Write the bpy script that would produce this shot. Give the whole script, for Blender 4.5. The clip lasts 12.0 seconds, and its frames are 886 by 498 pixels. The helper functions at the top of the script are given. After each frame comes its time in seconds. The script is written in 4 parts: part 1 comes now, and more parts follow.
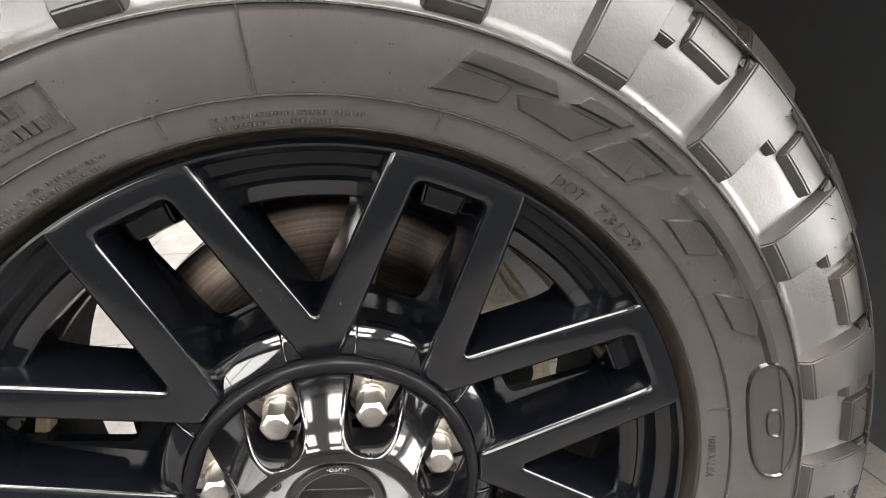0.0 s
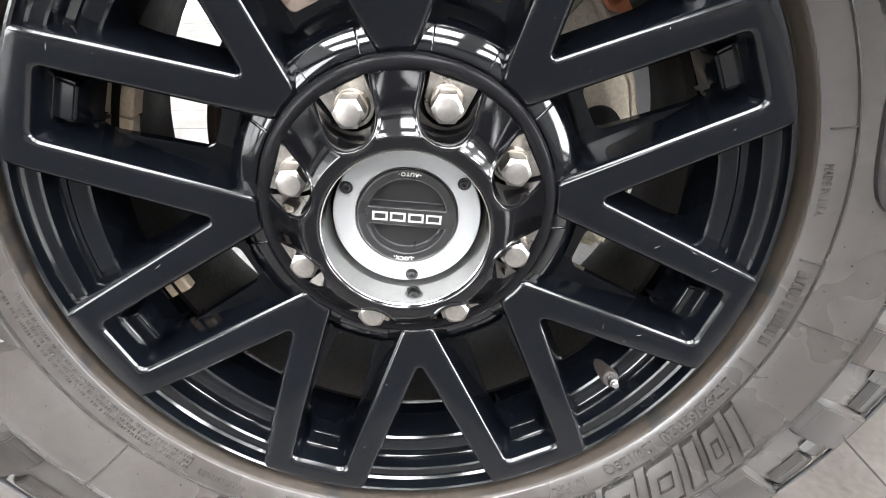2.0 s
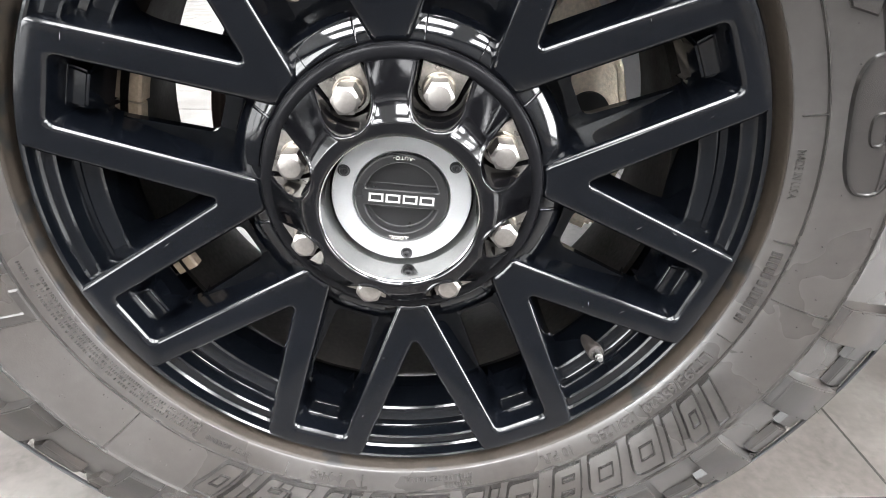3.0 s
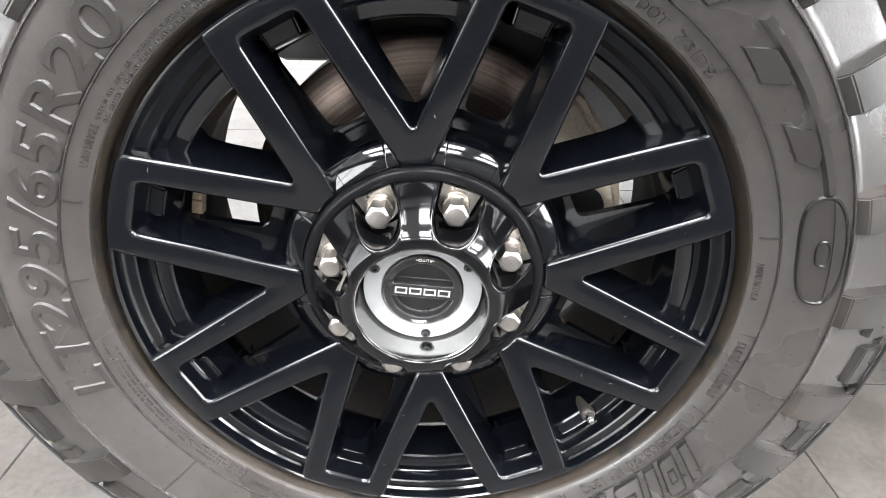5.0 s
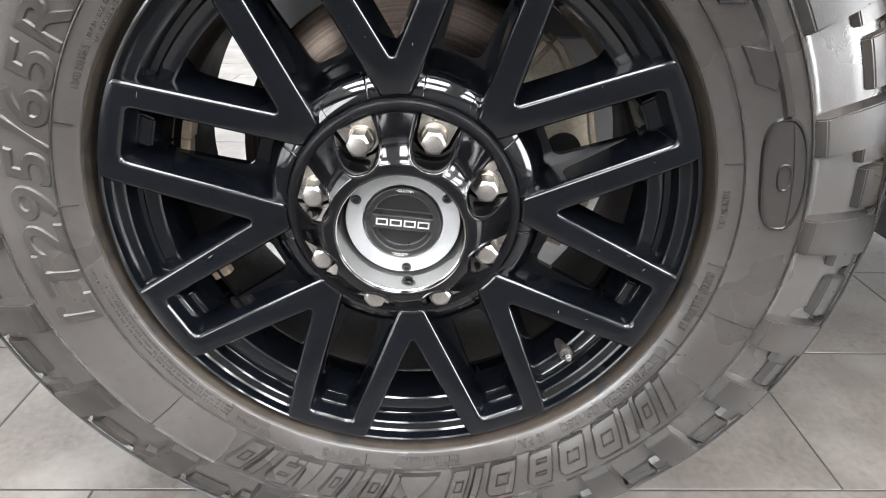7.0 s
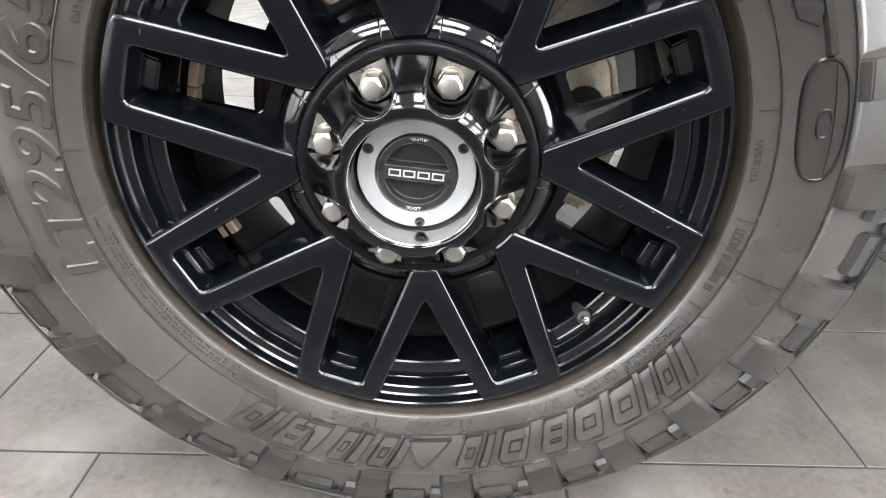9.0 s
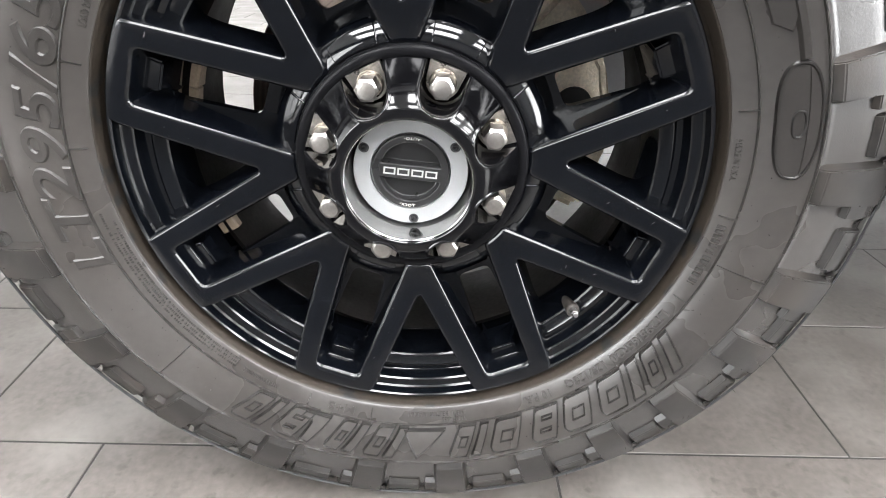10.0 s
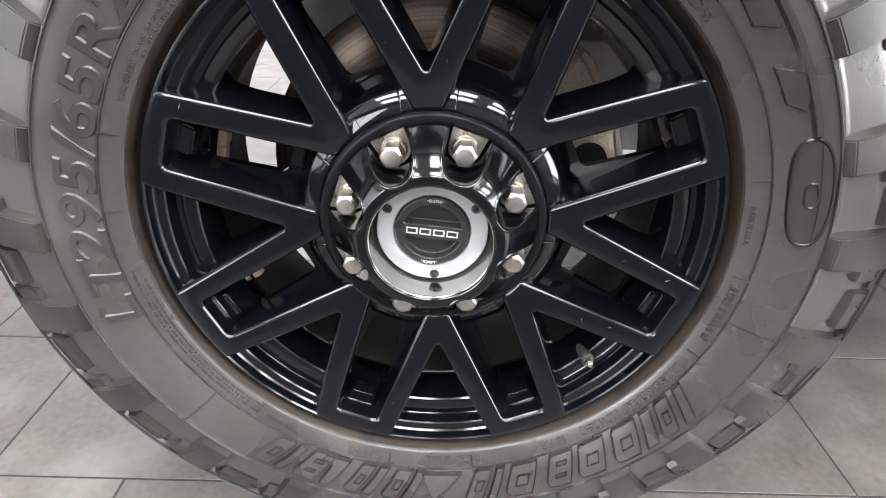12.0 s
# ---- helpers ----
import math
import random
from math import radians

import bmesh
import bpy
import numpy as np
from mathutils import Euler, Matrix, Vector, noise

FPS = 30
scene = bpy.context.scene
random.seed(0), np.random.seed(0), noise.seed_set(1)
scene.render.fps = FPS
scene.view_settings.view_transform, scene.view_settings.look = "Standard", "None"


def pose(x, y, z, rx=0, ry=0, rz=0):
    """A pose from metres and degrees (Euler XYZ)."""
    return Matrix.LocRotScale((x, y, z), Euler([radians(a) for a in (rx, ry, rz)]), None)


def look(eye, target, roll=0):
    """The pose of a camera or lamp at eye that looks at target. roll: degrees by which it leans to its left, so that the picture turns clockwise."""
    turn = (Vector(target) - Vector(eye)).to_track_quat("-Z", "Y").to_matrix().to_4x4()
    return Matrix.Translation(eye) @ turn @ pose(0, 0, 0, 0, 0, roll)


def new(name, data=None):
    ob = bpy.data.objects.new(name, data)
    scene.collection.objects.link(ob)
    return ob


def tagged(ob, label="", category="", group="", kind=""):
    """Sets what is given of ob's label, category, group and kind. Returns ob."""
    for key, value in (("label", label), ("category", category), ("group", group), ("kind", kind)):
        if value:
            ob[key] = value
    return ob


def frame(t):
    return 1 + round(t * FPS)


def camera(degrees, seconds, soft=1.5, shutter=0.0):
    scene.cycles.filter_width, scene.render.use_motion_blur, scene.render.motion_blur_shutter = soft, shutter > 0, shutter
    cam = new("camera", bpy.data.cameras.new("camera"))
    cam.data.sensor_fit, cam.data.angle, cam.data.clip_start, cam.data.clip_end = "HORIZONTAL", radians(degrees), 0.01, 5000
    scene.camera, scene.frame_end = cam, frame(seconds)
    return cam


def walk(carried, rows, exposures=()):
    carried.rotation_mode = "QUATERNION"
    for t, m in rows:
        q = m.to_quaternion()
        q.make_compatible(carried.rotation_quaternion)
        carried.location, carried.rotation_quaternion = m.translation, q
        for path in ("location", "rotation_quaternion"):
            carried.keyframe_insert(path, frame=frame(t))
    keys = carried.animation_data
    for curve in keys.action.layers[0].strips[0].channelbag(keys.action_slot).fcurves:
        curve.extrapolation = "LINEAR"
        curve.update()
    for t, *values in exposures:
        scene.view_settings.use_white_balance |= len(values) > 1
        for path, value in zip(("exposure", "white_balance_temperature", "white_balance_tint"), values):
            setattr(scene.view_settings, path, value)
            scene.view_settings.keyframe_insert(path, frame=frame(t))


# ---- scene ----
cam = camera(76.44, 12.0, soft=1.0)

PATH = [
    (0, (0.0195, -0.3664, 0.7340), (0.3330, 1.5254, 0.1658), 0.66),
    (0.5, (0.0049, -0.3608, 0.6974), (0.1605, 1.5250, 0.0497), 0.66),
    (1, (0.0090, -0.3582, 0.6528), (0.1025, 1.4934, -0.0975), 0.72),
    (1.5, (0.0102, -0.3658, 0.6164), (0.0788, 1.4476, -0.2244), 0.80),
    (2, (0.0152, -0.3885, 0.5950), (0.0695, 1.3950, -0.3082), 0.91),
    (2.5, (0.0193, -0.3978, 0.5845), (0.0661, 1.3638, -0.3615), 0.94),
    (3, (0.0229, -0.4101, 0.6052), (0.0652, 1.3423, -0.3577), 0.98),
    (3.5, (0.0255, -0.4240, 0.6312), (0.0670, 1.3250, -0.3380), 1.05),
    (3.7, (0.0272, -0.4275, 0.6490), (0.0668, 1.3224, -0.3186), 1.04),
    (5.3, (0.0131, -0.4440, 0.7158), (0.0181, 1.3067, -0.2512), 1.25),
    (5.5, (0.0117, -0.4454, 0.7178), (0.0200, 1.3060, -0.2479), 1.28),
    (6, (0.0094, -0.4411, 0.7241), (0.0160, 1.3194, -0.2250), 1.31),
    (6.5, (0.0163, -0.4566, 0.7151), (0.0259, 1.3085, -0.2252), 1.44),
    (7, (0.0357, -0.4890, 0.6607), (0.0461, 1.2717, -0.2880), 1.53),
    (7.2, (0.0334, -0.4982, 0.6420), (0.0406, 1.2666, -0.2991), 1.51),
    (8.8, (0.0305, -0.4830, 0.6216), (0.0115, 1.2595, -0.3599), 1.80),
    (9, (0.0320, -0.4851, 0.6224), (0.0095, 1.2545, -0.3642), 1.68),
    (9.5, (0.0352, -0.4920, 0.6243), (0.0145, 1.2457, -0.3657), 1.71),
    (10, (0.0383, -0.5030, 0.6303), (0.0184, 1.2323, -0.3637), 1.74),
    (10.5, (0.0358, -0.5024, 0.6299), (0.0175, 1.2299, -0.3695), 1.79),
    (11, (0.0316, -0.5042, 0.6219), (0.0135, 1.2274, -0.3786), 1.83),
    (11.5, (0.0241, -0.5065, 0.6380), (0.0039, 1.2272, -0.3590), 1.82),
    (12, (0.0188, -0.4920, 0.6831), (-0.0093, 1.2492, -0.3005), 1.81),
]
walk(cam, [(t, look(eye, target, roll)) for t, eye, target, roll in PATH],
     [(0.0, 1.95, 6760, 10), (0.5, 2.4, 6520, 10), (1.0, 2.45, 6320, 10), (1.6, 2.25, 6280, 10), (3.5, 2.1, 6280, 10), (6.0, 1.93, 6280, 10), (9.0, 1.72, 6300, 10), (12.0, 1.65, 6300, 10)])

# ---- world and lights ----
world = bpy.data.worlds.new("world")
scene.world = world
world.use_nodes = True
world.node_tree.nodes["Background"].inputs[0].default_value = (0.8, 0.85, 0.9, 1)
world.node_tree.nodes["Background"].inputs[1].default_value = 0.05


ZC = 0.430          # height of the wheel's centre
PH = 3.27            # turn of the wheel in degrees
LAMPS = [(x, y, 1.4, 0.75) for y in (-3.4, -2.0, -0.7, 3.0, 5.0) for x in (-1.6, 0.5, 2.6, 4.7)]
ROOM = (-5.0, 6.0, -4.5, 6.5, 3.3)   # x0, x1, y0, y1, height


# ---- materials ----
def material(name, colour, rough=0.5, metal=0.0, var=0.15, scale=12.0, fine=180.0, bump=0.0, bump_scale=300.0, spec=0.5, rough_var=0.08, object_random=0.0):
    m = bpy.data.materials.new(name)
    m.use_nodes = True
    nt = m.node_tree
    b = nt.nodes["Principled BSDF"]
    b.inputs["Metallic"].default_value = metal
    b.inputs["Specular IOR Level"].default_value = spec
    tc = nt.nodes.new("ShaderNodeTexCoord")
    mp = nt.nodes.new("ShaderNodeMapping")
    nt.links.new(tc.outputs["Object"], mp.inputs[0])
    big = nt.nodes.new("ShaderNodeTexNoise")
    big.inputs["Scale"].default_value = scale
    big.inputs["Detail"].default_value = 4
    small = nt.nodes.new("ShaderNodeTexNoise")
    small.inputs["Scale"].default_value = fine
    small.inputs["Detail"].default_value = 3
    nt.links.new(mp.outputs[0], big.inputs[0])
    nt.links.new(mp.outputs[0], small.inputs[0])
    add = nt.nodes.new("ShaderNodeMath")
    add.operation = "ADD"
    nt.links.new(big.outputs[0], add.inputs[0])
    nt.links.new(small.outputs[0], add.inputs[1])
    ramp = nt.nodes.new("ShaderNodeMapRange")
    ramp.inputs[1].default_value, ramp.inputs[2].default_value = 0.6, 1.4
    ramp.inputs[3].default_value, ramp.inputs[4].default_value = 1 - var, 1 + var
    nt.links.new(add.outputs[0], ramp.inputs[0])
    out = ramp.outputs[0]
    if object_random:
        info = nt.nodes.new("ShaderNodeObjectInfo")
        r2 = nt.nodes.new("ShaderNodeMapRange")
        r2.inputs[3].default_value, r2.inputs[4].default_value = 1 - object_random, 1 + object_random
        nt.links.new(info.outputs["Random"], r2.inputs[0])
        mul = nt.nodes.new("ShaderNodeMath")
        mul.operation = "MULTIPLY"
        nt.links.new(out, mul.inputs[0])
        nt.links.new(r2.outputs[0], mul.inputs[1])
        out = mul.outputs[0]
    mix = nt.nodes.new("ShaderNodeVectorMath")
    mix.operation = "SCALE"
    mix.inputs[0].default_value = colour
    nt.links.new(out, mix.inputs["Scale"])
    nt.links.new(mix.outputs[0], b.inputs["Base Color"])
    rr = nt.nodes.new("ShaderNodeMapRange")
    rr.inputs[1].default_value, rr.inputs[2].default_value = 0.3, 0.7
    rr.inputs[3].default_value, rr.inputs[4].default_value = max(0.0, rough - rough_var), rough + rough_var
    nt.links.new(big.outputs[0], rr.inputs[0])
    nt.links.new(rr.outputs[0], b.inputs["Roughness"])
    if bump:
        bn = nt.nodes.new("ShaderNodeTexNoise")
        bn.inputs["Scale"].default_value = bump_scale
        bn.inputs["Detail"].default_value = 3
        nt.links.new(mp.outputs[0], bn.inputs[0])
        bp = nt.nodes.new("ShaderNodeBump")
        bp.inputs["Strength"].default_value = bump
        bp.inputs["Distance"].default_value = 0.001
        nt.links.new(bn.outputs[0], bp.inputs["Height"])
        nt.links.new(bp.outputs[0], b.inputs["Normal"])
    return m


def ring_grain(m, scale=300.0, low=0.75, high=1.3):
    """Fine turned grooves round the y axis, in the colour."""
    nt = m.node_tree
    b = nt.nodes["Principled BSDF"]
    old = b.inputs["Base Color"].links[0].from_socket
    tc = nt.nodes.new("ShaderNodeTexCoord")
    flat_ = nt.nodes.new("ShaderNodeVectorMath")
    flat_.operation = "MULTIPLY"
    flat_.inputs[1].default_value = (1, 0, 1)
    nt.links.new(tc.outputs["Object"], flat_.inputs[0])
    far = nt.nodes.new("ShaderNodeVectorMath")
    far.operation = "LENGTH"
    nt.links.new(flat_.outputs[0], far.inputs[0])
    nz = nt.nodes.new("ShaderNodeTexNoise")
    nz.noise_dimensions = "1D"
    nz.inputs["Scale"].default_value = scale
    nz.inputs["Detail"].default_value = 3
    nt.links.new(far.outputs["Value"], nz.inputs["W"])
    mr = nt.nodes.new("ShaderNodeMapRange")
    mr.inputs[1].default_value, mr.inputs[2].default_value = 0.3, 0.7
    mr.inputs[3].default_value, mr.inputs[4].default_value = low, high
    nt.links.new(nz.outputs[0], mr.inputs[0])
    mul = nt.nodes.new("ShaderNodeVectorMath")
    mul.operation = "SCALE"
    nt.links.new(old, mul.inputs[0])
    nt.links.new(mr.outputs[0], mul.inputs["Scale"])
    nt.links.new(mul.outputs[0], b.inputs["Base Color"])


def second_tone(m, colour, scale, low, high, most=1.0):
    """Stains or specks: another colour where a noise runs high."""
    nt = m.node_tree
    b = nt.nodes["Principled BSDF"]
    old = b.inputs["Base Color"].links[0].from_socket
    nz = nt.nodes.new("ShaderNodeTexNoise")
    nz.inputs["Scale"].default_value = scale
    nz.inputs["Detail"].default_value = 5
    geo = nt.nodes.new("ShaderNodeNewGeometry")
    nt.links.new(geo.outputs["Position"], nz.inputs[0])
    mr = nt.nodes.new("ShaderNodeMapRange")
    mr.inputs[1].default_value, mr.inputs[2].default_value = low, high
    mr.inputs[3].default_value, mr.inputs[4].default_value = 0.0, most
    nt.links.new(nz.outputs[0], mr.inputs[0])
    mx = nt.nodes.new("ShaderNodeMix")
    mx.data_type = "RGBA"
    nt.links.new(mr.outputs[0], mx.inputs[0])
    nt.links.new(old, mx.inputs[6])
    mx.inputs[7].default_value = (*colour, 1)
    nt.links.new(mx.outputs[2], b.inputs["Base Color"])


def glow(name, colour, strength):
    m = bpy.data.materials.new(name)
    m.use_nodes = True
    b = m.node_tree.nodes["Principled BSDF"]
    b.inputs["Base Color"].default_value = (0.8, 0.8, 0.8, 1)
    b.inputs["Emission Color"].default_value = (*colour, 1)
    b.inputs["Emission Strength"].default_value = strength
    return m


RUBBER = material("tyre_rubber", (0.0235, 0.0216, 0.0202), rough=0.32, var=0.3, scale=7, fine=130, bump=0.10, bump_scale=700, spec=0.5, rough_var=0.14)
RUBBER_PLATE = material("tyre_rubber_smooth", (0.0145, 0.0130, 0.0119), rough=0.24, var=0.3, scale=14, fine=200, bump=0.03, bump_scale=1200, spec=0.7, rough_var=0.05)
# Outlines darker than the sidewall: shade beside the relief put into their colour.
RUBBER_EDGE = material("tyre_rubber_edge_shade", (0.0085, 0.0077, 0.0071), rough=0.2, var=0.2, scale=14, fine=200, spec=0.7)
RUBBER_LETTER = material("tyre_rubber_letters", (0.0165, 0.0149, 0.0137), rough=0.42, var=0.3, scale=14, fine=200, bump=0.05, bump_scale=900, spec=0.35, rough_var=0.05)
RUBBER_TREAD = material("tyre_rubber_tread", (0.0090, 0.0080, 0.0072), rough=0.40, var=0.45, scale=14, fine=160, bump=0.09, bump_scale=600, spec=0.4, rough_var=0.09)
BLACK_GLOSS = material("black_gloss_paint", (0.0012, 0.0015, 0.0022), rough=0.13, var=0.2, scale=20, fine=400, spec=0.36, rough_var=0.03, bump=0.012, bump_scale=500)
BLACK_BARREL = material("black_barrel_paint", (0.0012, 0.0015, 0.0021), rough=0.1, var=0.3, scale=25, fine=300, spec=0.42, rough_var=0.06, bump=0.03, bump_scale=350)
BLACK_SHOULDER = material("black_shoulder_paint", (0.0008, 0.0010, 0.0015), rough=0.07, var=0.2, scale=20, fine=400, spec=0.38, rough_var=0.04)
BLACK_CHROME = material("black_gloss_cover", (0.0015, 0.0015, 0.0018), rough=0.09, var=0.1, scale=20, fine=300, spec=0.42, rough_var=0.02)
BLACK_SATIN = material("black_satin_plastic", (0.008, 0.008, 0.009), rough=0.38, var=0.2, scale=30, fine=400, bump=0.05, bump_scale=900, spec=0.25)
DIAL_PLASTIC = material("grey_black_dial_plastic", (0.011, 0.011, 0.0113), rough=0.33, var=0.15, scale=40, fine=500, bump=0.04, bump_scale=1200, spec=0.3)
MARK_PAINT = material("pale_dial_marking", (0.55, 0.54, 0.49), rough=0.5, var=0.06, scale=100, fine=900)
BLACK_RING = material("black_rubber_ring", (0.004, 0.004, 0.0045), rough=0.2, var=0.2, scale=30, fine=400, spec=0.05)
BORE_METAL = material("polished_bore_metal", (0.40, 0.40, 0.39), rough=0.13, metal=1.0, var=0.08, scale=40, fine=300, rough_var=0.04)
NUT_STEEL = material("bright_steel", (0.34, 0.322, 0.302), rough=0.36, metal=1.0, var=0.12, scale=60, fine=500, rough_var=0.05)
SEAT_STEEL = material("stained_steel", (0.42, 0.38, 0.33), rough=0.32, metal=1.0, var=0.3, scale=50, fine=300, rough_var=0.1)
POCKET_METAL = material("stained_pocket_metal", (0.25, 0.235, 0.215), rough=0.33, metal=1.0, var=0.45, scale=70, fine=300, rough_var=0.1)
DISC_SILVER = material("silver_paint", (0.225, 0.228, 0.232), rough=0.40, metal=0.3, var=0.06, scale=30, fine=700, rough_var=0.06)
PALE_MARK = material("pale_mark_paint", (0.26, 0.26, 0.25), rough=0.45, var=0.08, scale=100, fine=900)
ROTOR_IRON = material("worn_brake_iron", (0.150, 0.118, 0.100), rough=0.36, metal=0.9, var=0.2, scale=14, fine=260, bump=0.06, bump_scale=300, rough_var=0.10)
ring_grain(ROTOR_IRON)
CAST_TAN = material("cast_caliper_metal", (0.76, 0.66, 0.53), rough=0.55, metal=0.0, var=0.25, scale=18, fine=350, bump=0.5, bump_scale=420)
RUST = material("rust_orange_metal", (0.60, 0.22, 0.10), rough=0.6, var=0.2, scale=22, fine=200, bump=0.3, bump_scale=260)
DARK_UNDER = material("black_underbody", (0.010, 0.010, 0.011), rough=0.7, var=0.3, scale=6, fine=80, bump=0.2, bump_scale=120)
TILE = material("grey_stone_tile", (0.055, 0.0492, 0.0443), rough=0.40, var=0.4, scale=7, fine=90, bump=0.06, bump_scale=160, rough_var=0.08, object_random=0.05, spec=0.42)
GROUT = material("dark_grout", (0.009, 0.0080, 0.0073), rough=0.85, var=0.25, scale=30, fine=200, bump=0.3)
DARK_FLOOR = material("dark_reflection_floor", (0.026, 0.026, 0.027), rough=0.95, var=0.3, scale=20, fine=300, bump=0.6, bump_scale=500, spec=0.1)
WALL_GREY = material("dark_grey_wall_paint", (0.09, 0.09, 0.09), rough=0.6, var=0.06, scale=2, fine=60, bump=0.05, bump_scale=120)
WALL = material("pale_wall_paint", (0.60, 0.60, 0.59), rough=0.6, var=0.04, scale=2, fine=60, bump=0.05, bump_scale=120)
second_tone(TILE, (0.030, 0.0265, 0.0230), 46.0, 0.58, 0.70, 0.85)
second_tone(TILE, (0.046, 0.0415, 0.0365), 11.0, 0.48, 0.66, 0.6)
second_tone(TILE, (0.105, 0.099, 0.091), 5.0, 0.50, 0.72, 0.7)
second_tone(RUBBER, (0.029, 0.0240, 0.0200), 6.0, 0.45, 0.80, 0.6)
second_tone(RUBBER, (0.012, 0.0110, 0.0102), 12.0, 0.42, 0.78, 0.6)
second_tone(RUBBER_TREAD, (0.022, 0.0175, 0.0142), 16.0, 0.50, 0.75, 0.8)
LAMP_GLOW = glow("lamp_diffuser", (1.0, 0.98, 0.97), 17.0)
# Glow of unseen panels, added as fill light from three sides.
FILL_GLOW = {"east": glow("fill_glow_east", (1.0, 1.0, 0.98), 9.0), "west": glow("fill_glow_west", (1.0, 1.0, 0.98), 1.0), "south": glow("fill_glow_south", (1.0, 1.0, 0.98), 6.0)}
LAMP_FRAME = material("lamp_frame_metal", (0.7, 0.7, 0.7), rough=0.4, metal=0.2, var=0.05)
FLANGE_DUST = material("dusty_brown_flange", (0.014, 0.0112, 0.0086), rough=0.45, var=0.4, scale=16, fine=220, bump=0.1, bump_scale=300, spec=0.2)
second_tone(FLANGE_DUST, (0.006, 0.006, 0.006), 22.0, 0.60, 0.64, 1.0)
BARREL_DUST = material("dusty_black_barrel", (0.015, 0.0135, 0.012), rough=0.6, var=0.7, scale=18, fine=220, bump=0.2, bump_scale=300, spec=0.05, rough_var=0.15)
GREY_SHIELD = material("grey_shield_metal", (0.55, 0.56, 0.585), rough=0.5, var=0.06, scale=10, fine=200)
WEIGHT_TAN = material("tan_wheel_weight", (0.42, 0.33, 0.24), rough=0.5, var=0.25, scale=40, fine=300)
VALVE_RUBBER = material("brown_valve_rubber", (0.016, 0.0135, 0.012), rough=0.45, var=0.2, scale=60, fine=400)
BRASS = material("dark_valve_metal", (0.34, 0.33, 0.32), rough=0.3, metal=1.0, var=0.3, scale=80, fine=500)


# ---- mesh helpers ----
def link(name, verts, faces, mat, parent=None, label="", smooth=True, sharp=38.0):
    me = bpy.data.meshes.new(name)
    me.from_pydata([tuple(v) for v in verts], [], faces)
    me.validate()
    return finish(name, me, mat, parent, label, smooth, sharp)


def finish(name, me, mat, parent=None, label="", smooth=True, sharp=38.0):
    bm = bmesh.new()
    bm.from_mesh(me)
    bmesh.ops.recalc_face_normals(bm, faces=bm.faces)
    for f in bm.faces:
        f.smooth = smooth
    if smooth:
        for e in bm.edges:
            if len(e.link_faces) == 2 and e.calc_face_angle(0) > radians(sharp):
                e.smooth = False
    bm.to_mesh(me)
    bm.free()
    me.materials.append(mat)
    ob = new(name, me)
    if parent is not None:
        ob.parent = parent
    if label:
        ob["label"] = label
    return ob


def part(name, bm, mat, parent, label="", smooth=True, sharp=38.0):
    me = bpy.data.meshes.new(name)
    bm.to_mesh(me)
    bm.free()
    return finish(name, me, mat, parent, label, smooth, sharp)


def empty(name, m, label, category, group="", kind=""):
    ob = new(name)
    ob.empty_display_size = 0.05
    ob.matrix_basis = m
    return tagged(ob, label, category, group, kind)


def pol(r, deg, y):
    a = radians(deg)
    return (r * math.cos(a), y, r * math.sin(a))


def revolve(profile, n=192, a0=0.0, a1=360.0):
    """A surface of revolution round the y axis from (r, y) pairs."""
    closed = abs(a1 - a0) > 359.9
    cols = n if closed else n + 1
    verts, faces = [], []
    for i in range(cols):
        for r, y in profile:
            verts.append(pol(r, a0 + (a1 - a0) * i / n, y))
    k = len(profile)
    for i in range(n):
        j = (i + 1) % cols
        for q in range(k - 1):
            faces.append((i * k + q, i * k + q + 1, j * k + q + 1, j * k + q))
    return verts, faces


def smooth_profile(points, per=6):
    """More points along a profile, by Catmull-Rom."""
    p = [np.array(q) for q in points]
    p = [2 * p[0] - p[1]] + p + [2 * p[-1] - p[-2]]
    out = []
    for i in range(1, len(p) - 2):
        for k in range(per):
            t = k / per
            out.append(tuple(0.5 * (2 * p[i] + (p[i + 1] - p[i - 1]) * t + (2 * p[i - 1] - 5 * p[i] + 4 * p[i + 1] - p[i + 2]) * t * t + (3 * p[i] - p[i - 1] - 3 * p[i + 1] + p[i + 2]) * t ** 3)))
    out.append(tuple(p[-2]))
    return out


def box_bm(x0, x1, y0, y1, z0, z1, bevel=0.0, segments=2):
    bm = bmesh.new()
    bmesh.ops.create_cube(bm, size=1.0)
    for v in bm.verts:
        v.co = Vector((x0 + (v.co.x + 0.5) * (x1 - x0), y0 + (v.co.y + 0.5) * (y1 - y0), z0 + (v.co.z + 0.5) * (z1 - z0)))
    if bevel:
        bmesh.ops.bevel(bm, geom=bm.edges[:], offset=bevel, segments=segments, affect="EDGES", profile=0.5)
    return bm


def join(chunks):
    """Joins (verts, faces) pairs into one."""
    verts, faces = [], []
    for v, f in chunks:
        k = len(verts)
        verts += list(v)
        faces += [tuple(i + k for i in q) for q in f]
    return verts, faces


